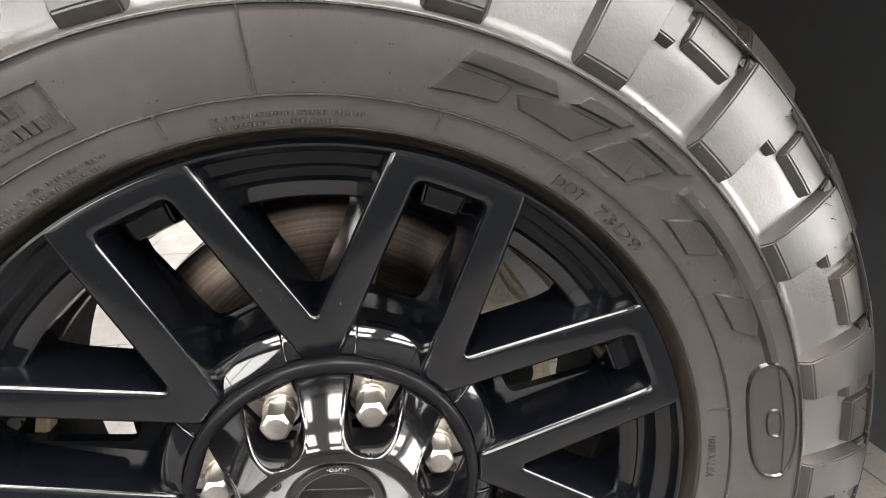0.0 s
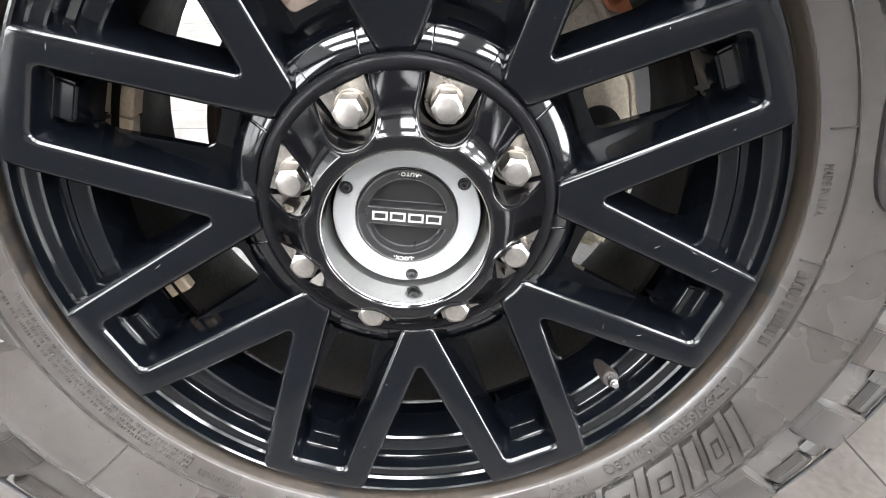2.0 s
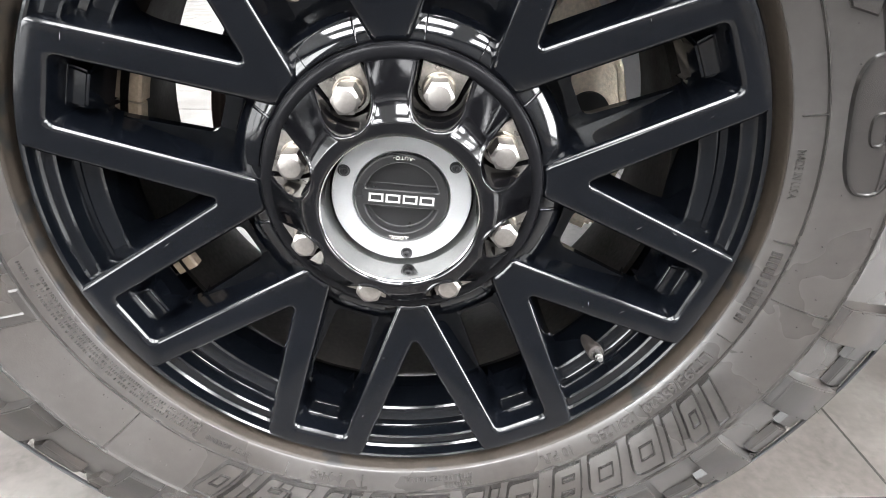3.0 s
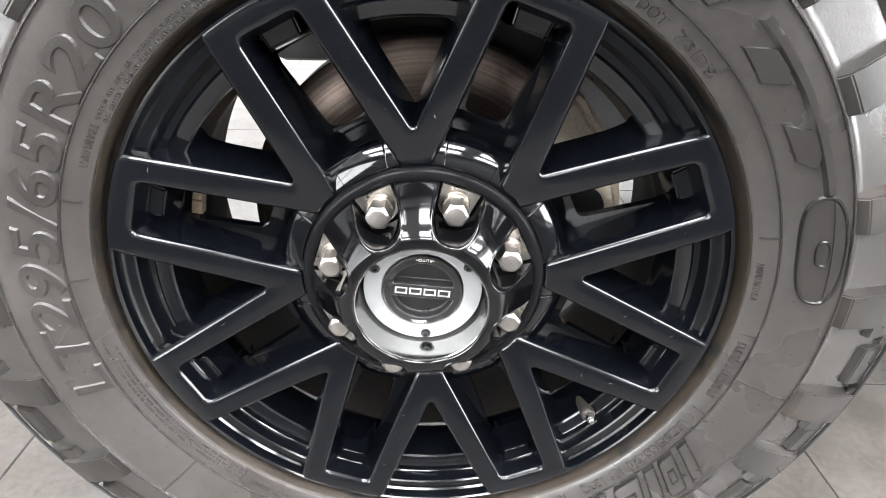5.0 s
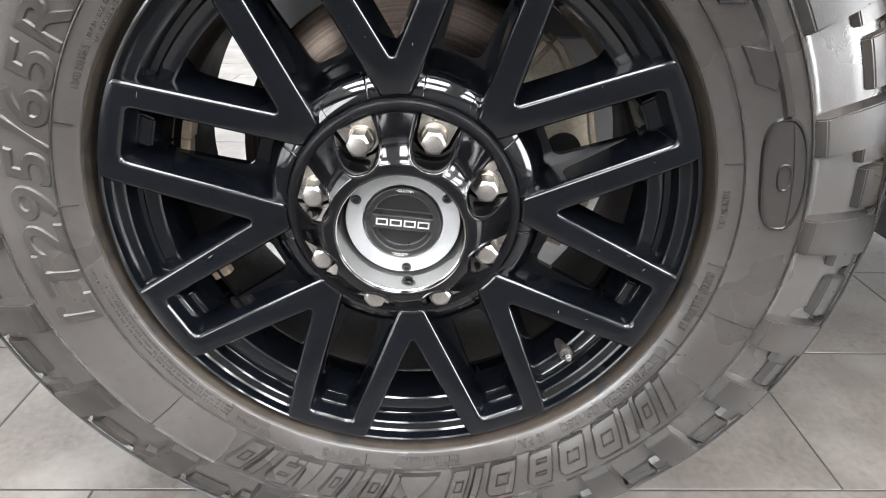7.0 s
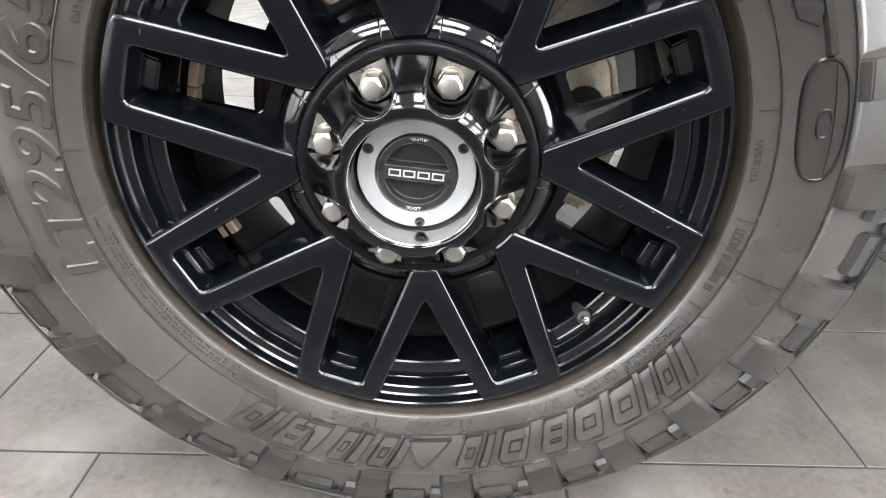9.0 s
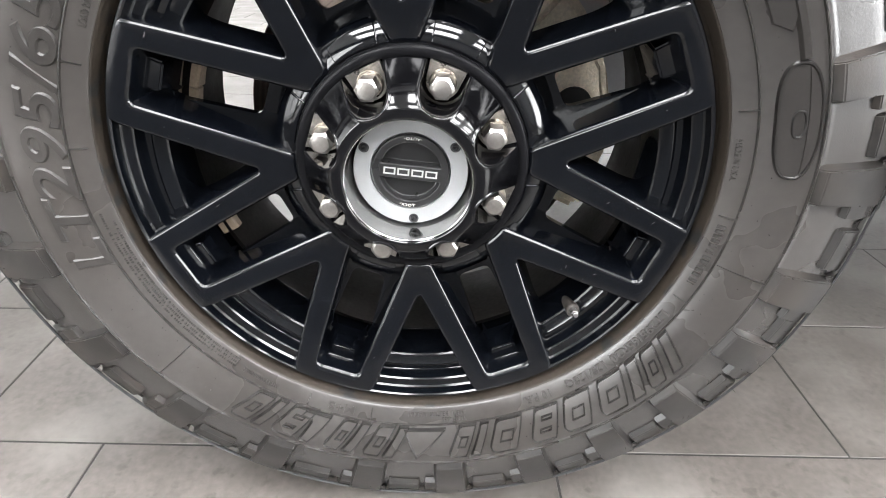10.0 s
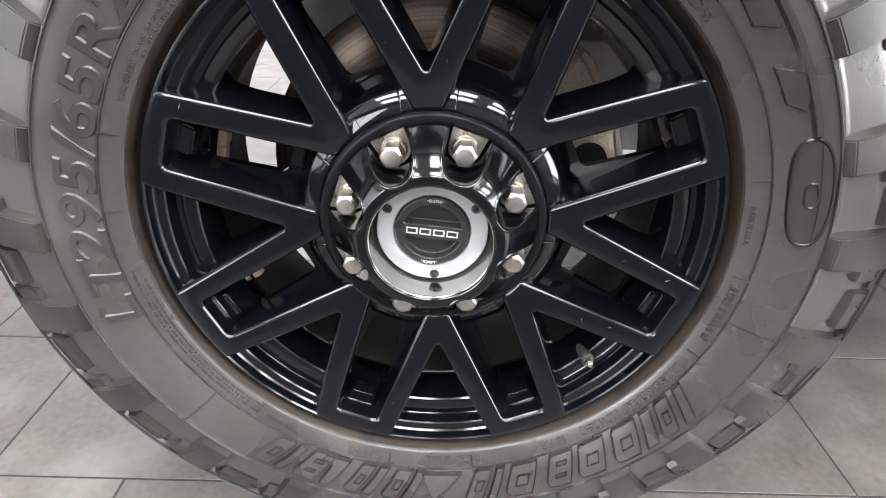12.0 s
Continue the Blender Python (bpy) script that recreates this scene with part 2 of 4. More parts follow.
def outline_plate(loop, base, top, inset):
    """A raised plate on any surface: loop of 2D points, base and top map 2D to 3D, the top drawn in by inset."""
    n = len(loop)
    pts = [np.array(p, float) for p in loop]
    area = sum(pts[i][0] * pts[(i + 1) % n][1] - pts[(i + 1) % n][0] * pts[i][1] for i in range(n))
    s = 1 if area > 0 else -1
    ins = []
    for i in range(n):
        d1 = pts[i] - pts[i - 1]
        d2 = pts[(i + 1) % n] - pts[i]
        n1 = s * np.array((-d1[1], d1[0])) / (np.linalg.norm(d1) + 1e-12)
        n2 = s * np.array((-d2[1], d2[0])) / (np.linalg.norm(d2) + 1e-12)
        m = n1 + n2
        m = m / max(0.6, float(m @ m) / 2) if m @ m > 1e-9 else n1
        ins.append(pts[i] + m * inset)
    verts = [base(*p) for p in pts] + [top(*p) for p in ins]
    faces = [(i, (i + 1) % n, n + (i + 1) % n, n + i) for i in range(n)] + [tuple(range(n, 2 * n))]
    return verts, faces


def rounded(points, radii, steps=5):
    """A polygon with rounded corners."""
    out = []
    n = len(points)
    for i in range(n):
        p, a, b = np.array(points[i], float), np.array(points[i - 1], float), np.array(points[(i + 1) % n], float)
        r = radii[i]
        if r <= 0:
            out.append(tuple(p))
            continue
        u, w = (a - p) / np.linalg.norm(a - p), (b - p) / np.linalg.norm(b - p)
        half = math.acos(max(-1, min(1, float(u @ w)))) / 2
        d = min(r / math.tan(half), 0.45 * np.linalg.norm(a - p), 0.45 * np.linalg.norm(b - p))
        s, e = p + u * d, p + w * d
        for k in range(steps + 1):
            t = k / steps
            out.append(tuple((1 - t) ** 2 * s + 2 * t * (1 - t) * p + t * t * e))
    return out


def text_faces(body, size, depth, shear=0.0, spacing=1.0, bold=0.0, chamfer=0.0):
    """The mesh of a line of writing: vertices (x along, y up, z from 0 at the back to depth) and faces."""
    cu = bpy.data.curves.new("writing", "FONT")
    cu.body, cu.size, cu.extrude, cu.shear, cu.space_character, cu.offset = body, size, depth / 2, shear, spacing, bold - chamfer
    cu.bevel_depth, cu.bevel_resolution = chamfer, 0
    cu.resolution_u = 6 if size > 0.02 else 3
    ob = bpy.data.objects.new("writing", cu)
    scene.collection.objects.link(ob)
    bpy.context.view_layer.update()
    me = bpy.data.meshes.new_from_object(ob.evaluated_get(bpy.context.evaluated_depsgraph_get()))
    top = max(v.co.z for v in me.vertices)
    verts = [(v.co.x, v.co.y, depth * (0.5 + 0.5 * v.co.z / top)) for v in me.vertices]
    faces = [tuple(p.vertices) for p in me.polygons]
    bpy.data.objects.remove(ob)
    bpy.data.curves.remove(cu)
    bpy.data.meshes.remove(me)
    return verts, faces


# ---- room ----
X0, X1, Y0, Y1, H = ROOM
part("wall_north", box_bm(X0, X1, Y1, Y1 + 0.15, 0, H), WALL, None, "plain white painted showroom wall behind the truck")["kind"] = "structure"
WY0, WY1, WZ0, WZ1 = -4.2, -0.3, 0.15, 2.75     # opening for added fill light, in the east and west walls
SX0, SX1 = -4.6, -2.0                           # opening for added fill light, facing the truck
wall = empty("wall_south", pose(0, 0, 0), "plain dark grey painted showroom wall with an opening for added fill light", "wall", kind="structure")
for b in ((X0 - 0.15, SX0, 0, H), (SX1, X1 + 0.15, 0, H), (SX0, SX1, 0, WZ0), (SX0, SX1, WZ1, H)):
    part("wall_part", box_bm(b[0], b[1], Y0 - 0.15, Y0, b[2], b[3]), WALL_GREY, wall)
# Unseen window and glowing panel, added to brighten the front of the tyre.
window = empty("window_3", pose(0, 0, 0), "unseen window with slim white frames, added for fill light", "window", kind="structure")
for j in range(3):
    xf = SX0 + 0.03 + (SX1 - SX0 - 0.06) * j / 2
    part("window_frame", box_bm(xf - 0.03, xf + 0.03, Y0 - 0.10, Y0 - 0.02, WZ0, WZ1, 0.004), LAMP_FRAME, window)
part("backdrop", box_bm(SX0 - 1.5, SX1 + 1.5, Y0 - 1.3, Y0 - 1.25, -0.5, H + 0.8), FILL_GLOW["south"], None, "plain glowing panel outside the opening, added for fill light")["kind"] = "structure"
# Side openings with glowing panels, added to balance brightness left and right.
for side, k, xa in (("east", 1, X1), ("west", 2, X0)):
    d = 1 if side == "east" else -1

    def span(p, q):
        return min(xa + d * p, xa + d * q), max(xa + d * p, xa + d * q)
    wall = empty("wall_" + side, pose(0, 0, 0), "plain white painted showroom side wall with a wide opening for added fill light", "wall", kind="structure")
    for b in ((Y0, WY0, 0, H), (WY1, Y1, 0, H), (WY0, WY1, 0, WZ0), (WY0, WY1, WZ1, H)):
        part("wall_part", box_bm(*span(0, 0.15), b[0], b[1], b[2], b[3]), WALL, wall)
    window = empty("window_%d" % k, pose(0, 0, 0), "unseen wide window with slim white frames, added for fill light", "window", kind="structure")
    for j in range(4):
        yf = WY0 + 0.03 + (WY1 - WY0 - 0.06) * j / 3
        part("window_frame", box_bm(*span(0.02, 0.10), yf - 0.03, yf + 0.03, WZ0, WZ1, 0.004), LAMP_FRAME, window)
    part("backdrop", box_bm(*span(1.25, 1.3), WY0 - 2.0, WY1 + 2.0, -0.5, H + 0.8), FILL_GLOW[side], None, "plain glowing panel outside the opening, added for fill light")["kind"] = "structure"
part("ceiling", box_bm(X0 - 0.15, X1 + 0.15, Y0 - 0.15, Y1 + 0.15, H, H + 0.15), WALL, None, "plain white painted showroom ceiling")["kind"] = "structure"


def ceiling_light(x, y, lx, ly):
    e = empty("ceiling_light", pose(x, y, H), "slim white rectangular ceiling light switched on", "ceiling light", "ceiling lights")
    part("frame", box_bm(-lx / 2 - 0.02, lx / 2 + 0.02, -ly / 2 - 0.02, ly / 2 + 0.02, -0.05, -0.001, 0.004), LAMP_FRAME, e)
    part("diffuser", box_bm(-lx / 2, lx / 2, -ly / 2, ly / 2, -0.056, -0.048, 0.002), LAMP_GLOW, e, "glowing white diffuser")
    return e


for lx_, ly_, w_, d_ in LAMPS:
    ceiling_light(lx_, ly_, w_, d_)

# ---- wheel ----
wheel = empty("wheel", pose(0, 0, ZC), "gloss black alloy truck wheel with eight forked spokes", "wheel")


def face_y(r):
    """Depth of the concave spoke face at a radius."""
    return -0.225 * (r - 0.1465)


# rim: lip, two stepped ledges and the barrel
RIM = [(0.2820, -0.0010), (0.2795, -0.0085), (0.2730, -0.0095), (0.2714, -0.0120), (0.2712, -0.0205), (0.2706, -0.0240), (0.2692, -0.0262), (0.2676, -0.0262), (0.2664, -0.0248),
       (0.2647, -0.0165), (0.2632, -0.0145), (0.2559, -0.0130), (0.2546, -0.0115), (0.2528, -0.0015), (0.2515, 0.0005), (0.2461, 0.0010), (0.2445, 0.0000), (0.2435, -0.0010), (0.2422, 0.0000),
       (0.2332, 0.0030), (0.2316, 0.0045), (0.2295, 0.0250), (0.2280, 0.0300), (0.2270, 0.0440), (0.2306, 0.0520), (0.2409, 0.0600), (0.2440, 0.0900), (0.2451, 0.1300), (0.2471, 0.1900),
       (0.2523, 0.2030), (0.2647, 0.2080), (0.2688, 0.2150), (0.2647, 0.2200), (0.2564, 0.2100), (0.2523, 0.1300), (0.2513, 0.0600), (0.2564, 0.0300), (0.2647, 0.0)]
v, f = revolve(RIM[:25], 360)


def slot_dip(p):
    """The inner ledges lie deeper behind each slot."""
    r = math.hypot(p[0], p[2])
    a = abs((math.degrees(math.atan2(p[2], p[0])) - PH) % 45.0 - 22.5)
    w = max(0.0, min(1.0, (9.2 - a) / 1.5))
    if r > 0.2527:
        return p
    k = 1 + w * max(0.0, 0.2471 / r - 1)
    return (p[0] * k, p[1] + 0.034 * w, p[2] * k)


v = [slot_dip(p) for p in v]
link("rim", v, f, BLACK_BARREL, wheel, "stepped gloss black rim", sharp=24)
v, f = revolve(RIM[24:], 160)
link("barrel", v, f, BARREL_DUST, wheel, "dusty black inside of the barrel", sharp=40)


v, f = revolve([(0.2705, -0.0100), (0.2716, -0.0128), (0.2735, -0.0140), (0.2756, -0.0150), (0.2764, -0.0180), (0.2775, -0.0305), (0.2782, -0.0330), (0.2790, -0.0337), (0.2798, -0.0330), (0.2800, -0.0250)], 240)
link("bead_flange", v, f, FLANGE_DUST, wheel, "dusty brown-black rim flange beside the tyre bead", sharp=50)


def thicken(pts, step=0.006):
    """More points along the straight runs of an open outline."""
    out = []
    for p, q in zip(pts, pts[1:]):
        n = max(1, int(math.dist(p, q) / step))
        out += [(p[0] + (q[0] - p[0]) * k / n, p[1] + (q[1] - p[1]) * k / n) for k in range(n)]
    return out + [pts[-1]]


def ease(t):
    t = max(0.0, min(1.0, t))
    return t * t * (3 - 2 * t)


def spoke_outline():
    """One forked spoke pair round a slot, in (u radial, v across), from the hub to the rim."""
    def at(r, deg):
        return (r * math.cos(radians(deg)), r * math.sin(radians(deg)))
    tip = at(0.1460, 22.5)
    corner = at(0.2665, 10.0)
    pts = []
    pts += [at(0.1120, 16.3), at(0.1120, 22.5)]
    # rounded tip of the open triangular window
    d = np.array(corner) - np.array(tip)
    d /= np.linalg.norm(d)
    e = np.array(at(1.0, 22.5))
    half = math.acos(float(d @ e))
    rho = 0.0026
    centre = np.array(tip) + e * rho / math.sin(half)
    side = np.array((e[1], -e[0]))
    for k in range(6):
        b = (math.pi / 2 - half) * k / 5
        pts.append(tuple(centre + rho * (-e * math.cos(b) + side * math.sin(b))))
    pts.append(corner)
    head = len(pts)
    for k in range(0, 13):
        pts.append(at(0.2716, 9.8 - 19.6 * k / 12))
    pts += [(p[0], -p[1]) for p in pts[head - 1::-1]]
    slot = [(0.1075, -0.0305), (0.2515, -0.0240), (0.2515, 0.0240), (0.1075, 0.0305)]
    slot = rounded(slot, [0, 0.006, 0.006, 0])
    pts = thicken(pts)
    n = len(pts)
    return pts + thicken(slot)[1:-1], n


def spoke_mesh():
    pts, slot_from = spoke_outline()
    n = len(pts)
    bm = bmesh.new()
    front = [bm.verts.new((p[0], 0.0, p[1])) for p in pts]
    area = sum(pts[i][0] * pts[(i + 1) % n][1] - pts[(i + 1) % n][0] * pts[i][1] for i in range(n))
    s = 1 if area > 0 else -1
    mid, back = [], []
    for i in range(n):
        d = np.array(pts[(i + 1) % n]) - np.array(pts[i - 1])
        d /= np.linalg.norm(d)
        out = -s * np.array((-d[1], d[0]))
        p = np.array(pts[i])
        r = math.hypot(*p)
        side = abs(math.degrees(math.atan2(p[1], p[0]))) > 22.4 or r > 0.2705
        if i >= slot_from:
            q1 = (p[0] - 0.0055 * ease((p[0] - 0.215) / 0.0365), p[1] * 0.965)
            q2 = (p[0] - 0.0110 * ease((p[0] - 0.210) / 0.0415), p[1] * (0.93 - 0.05 * ease((p[0] - 0.215) / 0.0365)))
        else:
            grow = 0.0045 + 0.006 * max(0.0, min(1.0, (r - 0.203) / 0.030)) ** 2
            q1 = p + (0 if side else 0.003) * out
            q2 = p + (0 if side else grow) * out
        mid.append(bm.verts.new((q1[0], 0.034, q1[1])))
        back.append(bm.verts.new((q2[0], 0.054, q2[1])))
    bm.faces.new(front)
    bm.faces.new(back[::-1])
    for i in range(n):
        j = (i + 1) % n
        bm.faces.new((front[i], mid[i], mid[j], front[j]))
        bm.faces.new((mid[i], back[i], back[j], mid[j]))
    bm.normal_update()

    def seam(vert):
        return abs(math.degrees(math.atan2(vert.co.z, vert.co.x))) > 22.4
    edges = [e for e in bm.edges if e.verts[0].co.y == 0 and e.verts[1].co.y == 0 and not (seam(e.verts[0]) and seam(e.verts[1]))
             ]
    bmesh.ops.bevel(bm, geom=edges, offset=0.0046, segments=6, affect="EDGES", profile=0.5)
    for _ in range(6):
        bmesh.ops.triangulate(bm, faces=[f for f in bm.faces if len(f.verts) > 4])
        long = [e for e in bm.edges if e.calc_length() > (0.006 if min(w.co.xz.length for w in e.verts) > 0.2500 else 0.016) and all(w.co.y < 0.01 for w in e.verts)]
        if not long:
            break
        bmesh.ops.subdivide_edges(bm, edges=long, cuts=1)
    bmesh.ops.triangulate(bm, faces=[f for f in bm.faces if len(f.verts) > 4])
    for w in bm.verts:
        w.co.y += face_y(w.co.xz.length)
    return bm


def pad_mesh():
    """The raised pad at the outer end of a slot, below a sloping end wall."""
    bm = bmesh.new()
    rows = [(0.2535, 0.0234, -0.0215), (0.2494, 0.0146, -0.0022), (0.2350, 0.0134, -0.0014), (0.2330, 0.0140, 0.0140), (0.2322, 0.0146, 0.0340)]
    grid = []
    for i, (u, h, y) in enumerate(rows):
        low = 0.0005 if i == 0 else 0.0060
        deep = y + 0.001 if i == 0 else max(y + 0.016, 0.018)
        grid.append([bm.verts.new((u, yy, vv)) for vv, yy in ((-h - low, deep), (-h, y), (h, y), (h + low, deep))])
    for a, b in zip(grid, grid[1:]):
        for k in range(3):
            bm.faces.new((a[k], a[k + 1], b[k + 1], b[k]))
    bmesh.ops.recalc_face_normals(bm, faces=bm.faces)
    bmesh.ops.bevel(bm, geom=[e for e in bm.edges if len(e.link_faces) == 2 and e.calc_face_angle(0) > radians(25)], offset=0.0018, segments=3, affect="EDGES", clamp_overlap=True)
    return bm


def web_mesh():
    """The plate that closes the back of a slot round its own rounded opening."""
    outer = thicken([(0.1285, -0.0335), (0.2440, -0.0300), (0.2440, 0.0300), (0.1285, 0.0335), (0.1285, -0.0335)], 0.008)[:-1]
    hole = rounded([(0.1540, -0.0185), (0.2335, -0.0245), (0.2335, 0.0245), (0.1540, 0.0185)], [0.009, 0.006, 0.006, 0.009], 6)
    bm = bmesh.new()

    def loop(pts, dy):
        vs = [bm.verts.new((u, 0.046 + dy + face_y(u), w)) for u, w in pts]
        return vs, [bm.edges.new((p, q)) for p, q in zip(vs, vs[1:] + vs[:1])]
    o, oe = loop(outer, 0.0)
    h, he = loop(hole, 0.0)
    bmesh.ops.triangle_fill(bm, use_beauty=True, edges=oe + he)
    back, _ = loop(hole, 0.009)
    for i in range(len(h)):
        j = (i + 1) % len(h)
        bm.faces.new((h[i], h[j], back[j], back[i]))
    bmesh.ops.recalc_face_normals(bm, faces=bm.faces)
    return bm


first_spoke = part("spoke", spoke_mesh(), BLACK_GLOSS, wheel, sharp=50)
flat = bmesh.new()
flat.from_mesh(first_spoke.data)
for e in flat.edges:
    if len(e.link_faces) == 2 and (e.link_faces[0].normal.y < -0.95) != (e.link_faces[1].normal.y < -0.95):
        e.smooth = False
# the faces roll back towards the rim lip
for w in flat.verts:
    r = w.co.xz.length
    if r > 0.2570 and w.co.y - face_y(r) < 0.008:
        w.co.y += 9.0 * (r - 0.2570) ** 2
flat.to_mesh(first_spoke.data)
flat.free()
first_pad = part("slot_pad", pad_mesh(), BLACK_GLOSS, wheel, sharp=50)
first_web = part("slot_web", web_mesh(), BLACK_BARREL, wheel, "gloss black plate round the slot opening", sharp=40)
for k in range(8):
    m = Matrix.Rotation(-radians(22.5 + PH + 45 * k), 4, "Y")
    for first in (first_spoke, first_pad, first_web):
        ob = first if k == 0 else first.copy()
        if k:
            scene.collection.objects.link(ob)
        ob.matrix_basis = m

# hub shoulder behind the spoke roots
HUB = smooth_profile([(0.1040, 0.018), (0.1100, 0.0125), (0.1140, 0.0106), (0.1200, 0.0120), (0.1270, 0.0152), (0.1325, 0.0190), (0.1348, 0.0222), (0.1360, 0.0300), (0.1366, 0.0420), (0.1372, 0.0600), (0.1372, 0.0750), (0.128, 0.080)], 4)
v, f = revolve(HUB, 192)
link("hub_shoulder", v, f, BLACK_SHOULDER, wheel, "rounded gloss black hub shoulder")

def saddle_mesh():
    """The raised piece of the hub shoulder at the inner end of a slot."""
    prof = smooth_profile([(0.1120, 0.0140), (0.1130, 0.0092), (0.1150, 0.0082), (0.1200, 0.0094), (0.1270, 0.0126), (0.1325, 0.0164), (0.1362, 0.0210), (0.1374, 0.0300)], 3)
    n, k = 14, len(prof)
    sv, sf = revolve(prof, n, -10.8, 10.8)
    bm = bmesh.new()
    vs = [bm.verts.new(p) for p in sv]
    for q in sf + [tuple(range(k)), tuple(range(n * k, (n + 1) * k))]:
        bm.faces.new([vs[i] for i in q])
    bmesh.ops.recalc_face_normals(bm, faces=bm.faces)
    ends = [e for e in bm.edges if len(e.link_faces) == 2 and e.calc_face_angle(0) > radians(50)]
    bmesh.ops.bevel(bm, geom=ends, offset=0.0016, segments=3, affect="EDGES", clamp_overlap=True)
    return bm


first_saddle = part("hub_saddle", saddle_mesh(), BLACK_SHOULDER, wheel, "rounded gloss black saddle between two spokes", sharp=50)
for k in range(8):
    ob = first_saddle if k == 0 else first_saddle.copy()
    if k:
        scene.collection.objects.link(ob)
    ob.matrix_basis = Matrix.Rotation(-radians(22.5 + PH + 45 * k), 4, "Y")

v, f = revolve([(0.096, 0.02), (0.1005, 0.0065), (0.1035, 0.0034), (0.1095, 0.0034), (0.1122, 0.0062), (0.1130, 0.016)], 192)
link("cover_rim", v, f, BLACK_RING, wheel, "matt black rubber-like ring round the hub cover", sharp=60)

# hub cover with eight scooped nut pockets and a deep bore
cover_r = list(np.linspace(0.0590, 0.1020, 66))
NA = 1440
verts, faces = [], []


def cover_y(r, deg):
    t = max(0.0, (r - 0.0680) / 0.0340)
    top = -0.0408 + 0.0400 * min(1.0, t) ** 1.25
    e = r - 0.0592
    if e < 0.002:
        top += 0.0012 * (1 - max(0.0, e) / 0.002) ** 2
    a = (deg - 22.5 - PH) % 45.0
    a = a if a < 22.5 else a - 45.0
    u, w = r * math.cos(radians(a)) - 0.0855, abs(r * math.sin(radians(a)))
    d = math.hypot(u, w) if u < 0 else w - 0.12 * u
    s = (0.0192 - d) / 0.0030
    lip = -0.0010 * math.exp(-((d - 0.0205) / 0.0011) ** 2)
    s = max(0.0, min(1.0, s))
    s = s * s * (3 - 2 * s)
    floor_y = max(0.010, top)
    return (top + lip) * (1 - s) + floor_y * s


for i in range(NA):
    deg = 360.0 * i / NA
    verts.append(pol(0.0586, deg, -0.004))
    verts.append(pol(0.0587, deg, -0.0385))
    for r in cover_r:
        verts.append(pol(r, deg, cover_y(r, deg)))
    verts.append(pol(0.1025, deg, 0.014))
k = len(cover_r) + 3
for i in range(NA):
    j = (i + 1) % NA
    for q in range(k - 1):
        faces.append((i * k + q, i * k + q + 1, j * k + q + 1, j * k + q))
link("hub_cover", verts, faces, BLACK_CHROME, wheel, "polished black hub cover with scooped nut pockets", sharp=75)

v, f = revolve([(0.0560, -0.0040), (0.0572, -0.0060), (0.0574, -0.0200), (0.0577, -0.0378), (0.0585, -0.0384)], 192)
link("bore_liner", v, f, BORE_METAL, wheel, "polished grey metal lining of the hub bore", sharp=40)

# stained metal floors of the nut pockets
loop = [(0.0855 - 0.0160 * math.sin(radians(a)), 0.0160 * math.cos(radians(a))) for a in range(0, 181, 10)]
loop += [(0.1010, -0.0178), (0.1010, 0.0178)]
v, f = outline_plate(loop, lambda u, w: (u, 0.0108, w), lambda u, w: (u, 0.0040 - 0.10 * max(0.0, u - 0.0855), w), 0.0006)
first_floor = link("pocket_floor", v, f, POCKET_METAL, wheel, "stained silver floor of a nut pocket", sharp=40)
for k in range(8):
    ob = first_floor if k == 0 else first_floor.copy()
    if k:
        scene.collection.objects.link(ob)
    ob.matrix_basis = Matrix.Rotation(-radians(22.5 + PH + 45 * k), 4, "Y")

# wheel nuts
def nut_mesh():
    """A long hexagon nut with a chamfered, shallow conical end."""
    n, ver, fac = 72, [(0.0, -0.0252, 0.0)], []
    rings = ((-0.0240, 0.0078), (-0.0234, 0.0085), (None, None), (0.004, None))
    for y, r0 in rings:
        for i in range(n):
            a = 2 * math.pi * i / n
            c = (a + math.pi / 6) % (math.pi / 3) - math.pi / 6
            flat = 0.0096 / math.cos(c)
            r = r0 or flat
            ver.append((r * math.cos(a), -0.0234 + 0.75 * (flat - 0.0085) if y is None else y, r * math.sin(a)))
    for i in range(n):
        fac.append((0, 1 + i, 1 + (i + 1) % n))
    for q in range(len(rings) - 1):
        for i in range(n):
            j = (i + 1) % n
            fac.append((1 + q * n + i, 1 + (q + 1) * n + i, 1 + (q + 1) * n + j, 1 + q * n + j))
    return ver, fac


v, f = nut_mesh()
first_nut = link("wheel_nut", v, f, NUT_STEEL, wheel, "bright steel wheel nut", sharp=20)
v, f = revolve([(0.0090, -0.0050), (0.0112, -0.0050), (0.0120, -0.0040), (0.0128, 0.0030), (0.0145, 0.0045), (0.0158, 0.0062), (0.0160, 0.0100), (0.010, 0.012)], 48)
first_seat = link("nut_washer", v, f, SEAT_STEEL, first_nut, "stained steel collar washer under the nut", sharp=35)
for k in range(8):
    a = 22.5 + PH + 45 * k
    m = Matrix.Translation(pol(0.0850, a, 0.0030)) @ Matrix.Rotation(-radians(a + (17 * k) % 60), 4, "Y")
    if k == 0:
        first_nut.matrix_basis = m
    else:
        ob = first_nut.copy()
        scene.collection.objects.link(ob)
        ob.matrix_basis = m
        st = first_seat.copy()
        scene.collection.objects.link(st)
        st.parent = ob

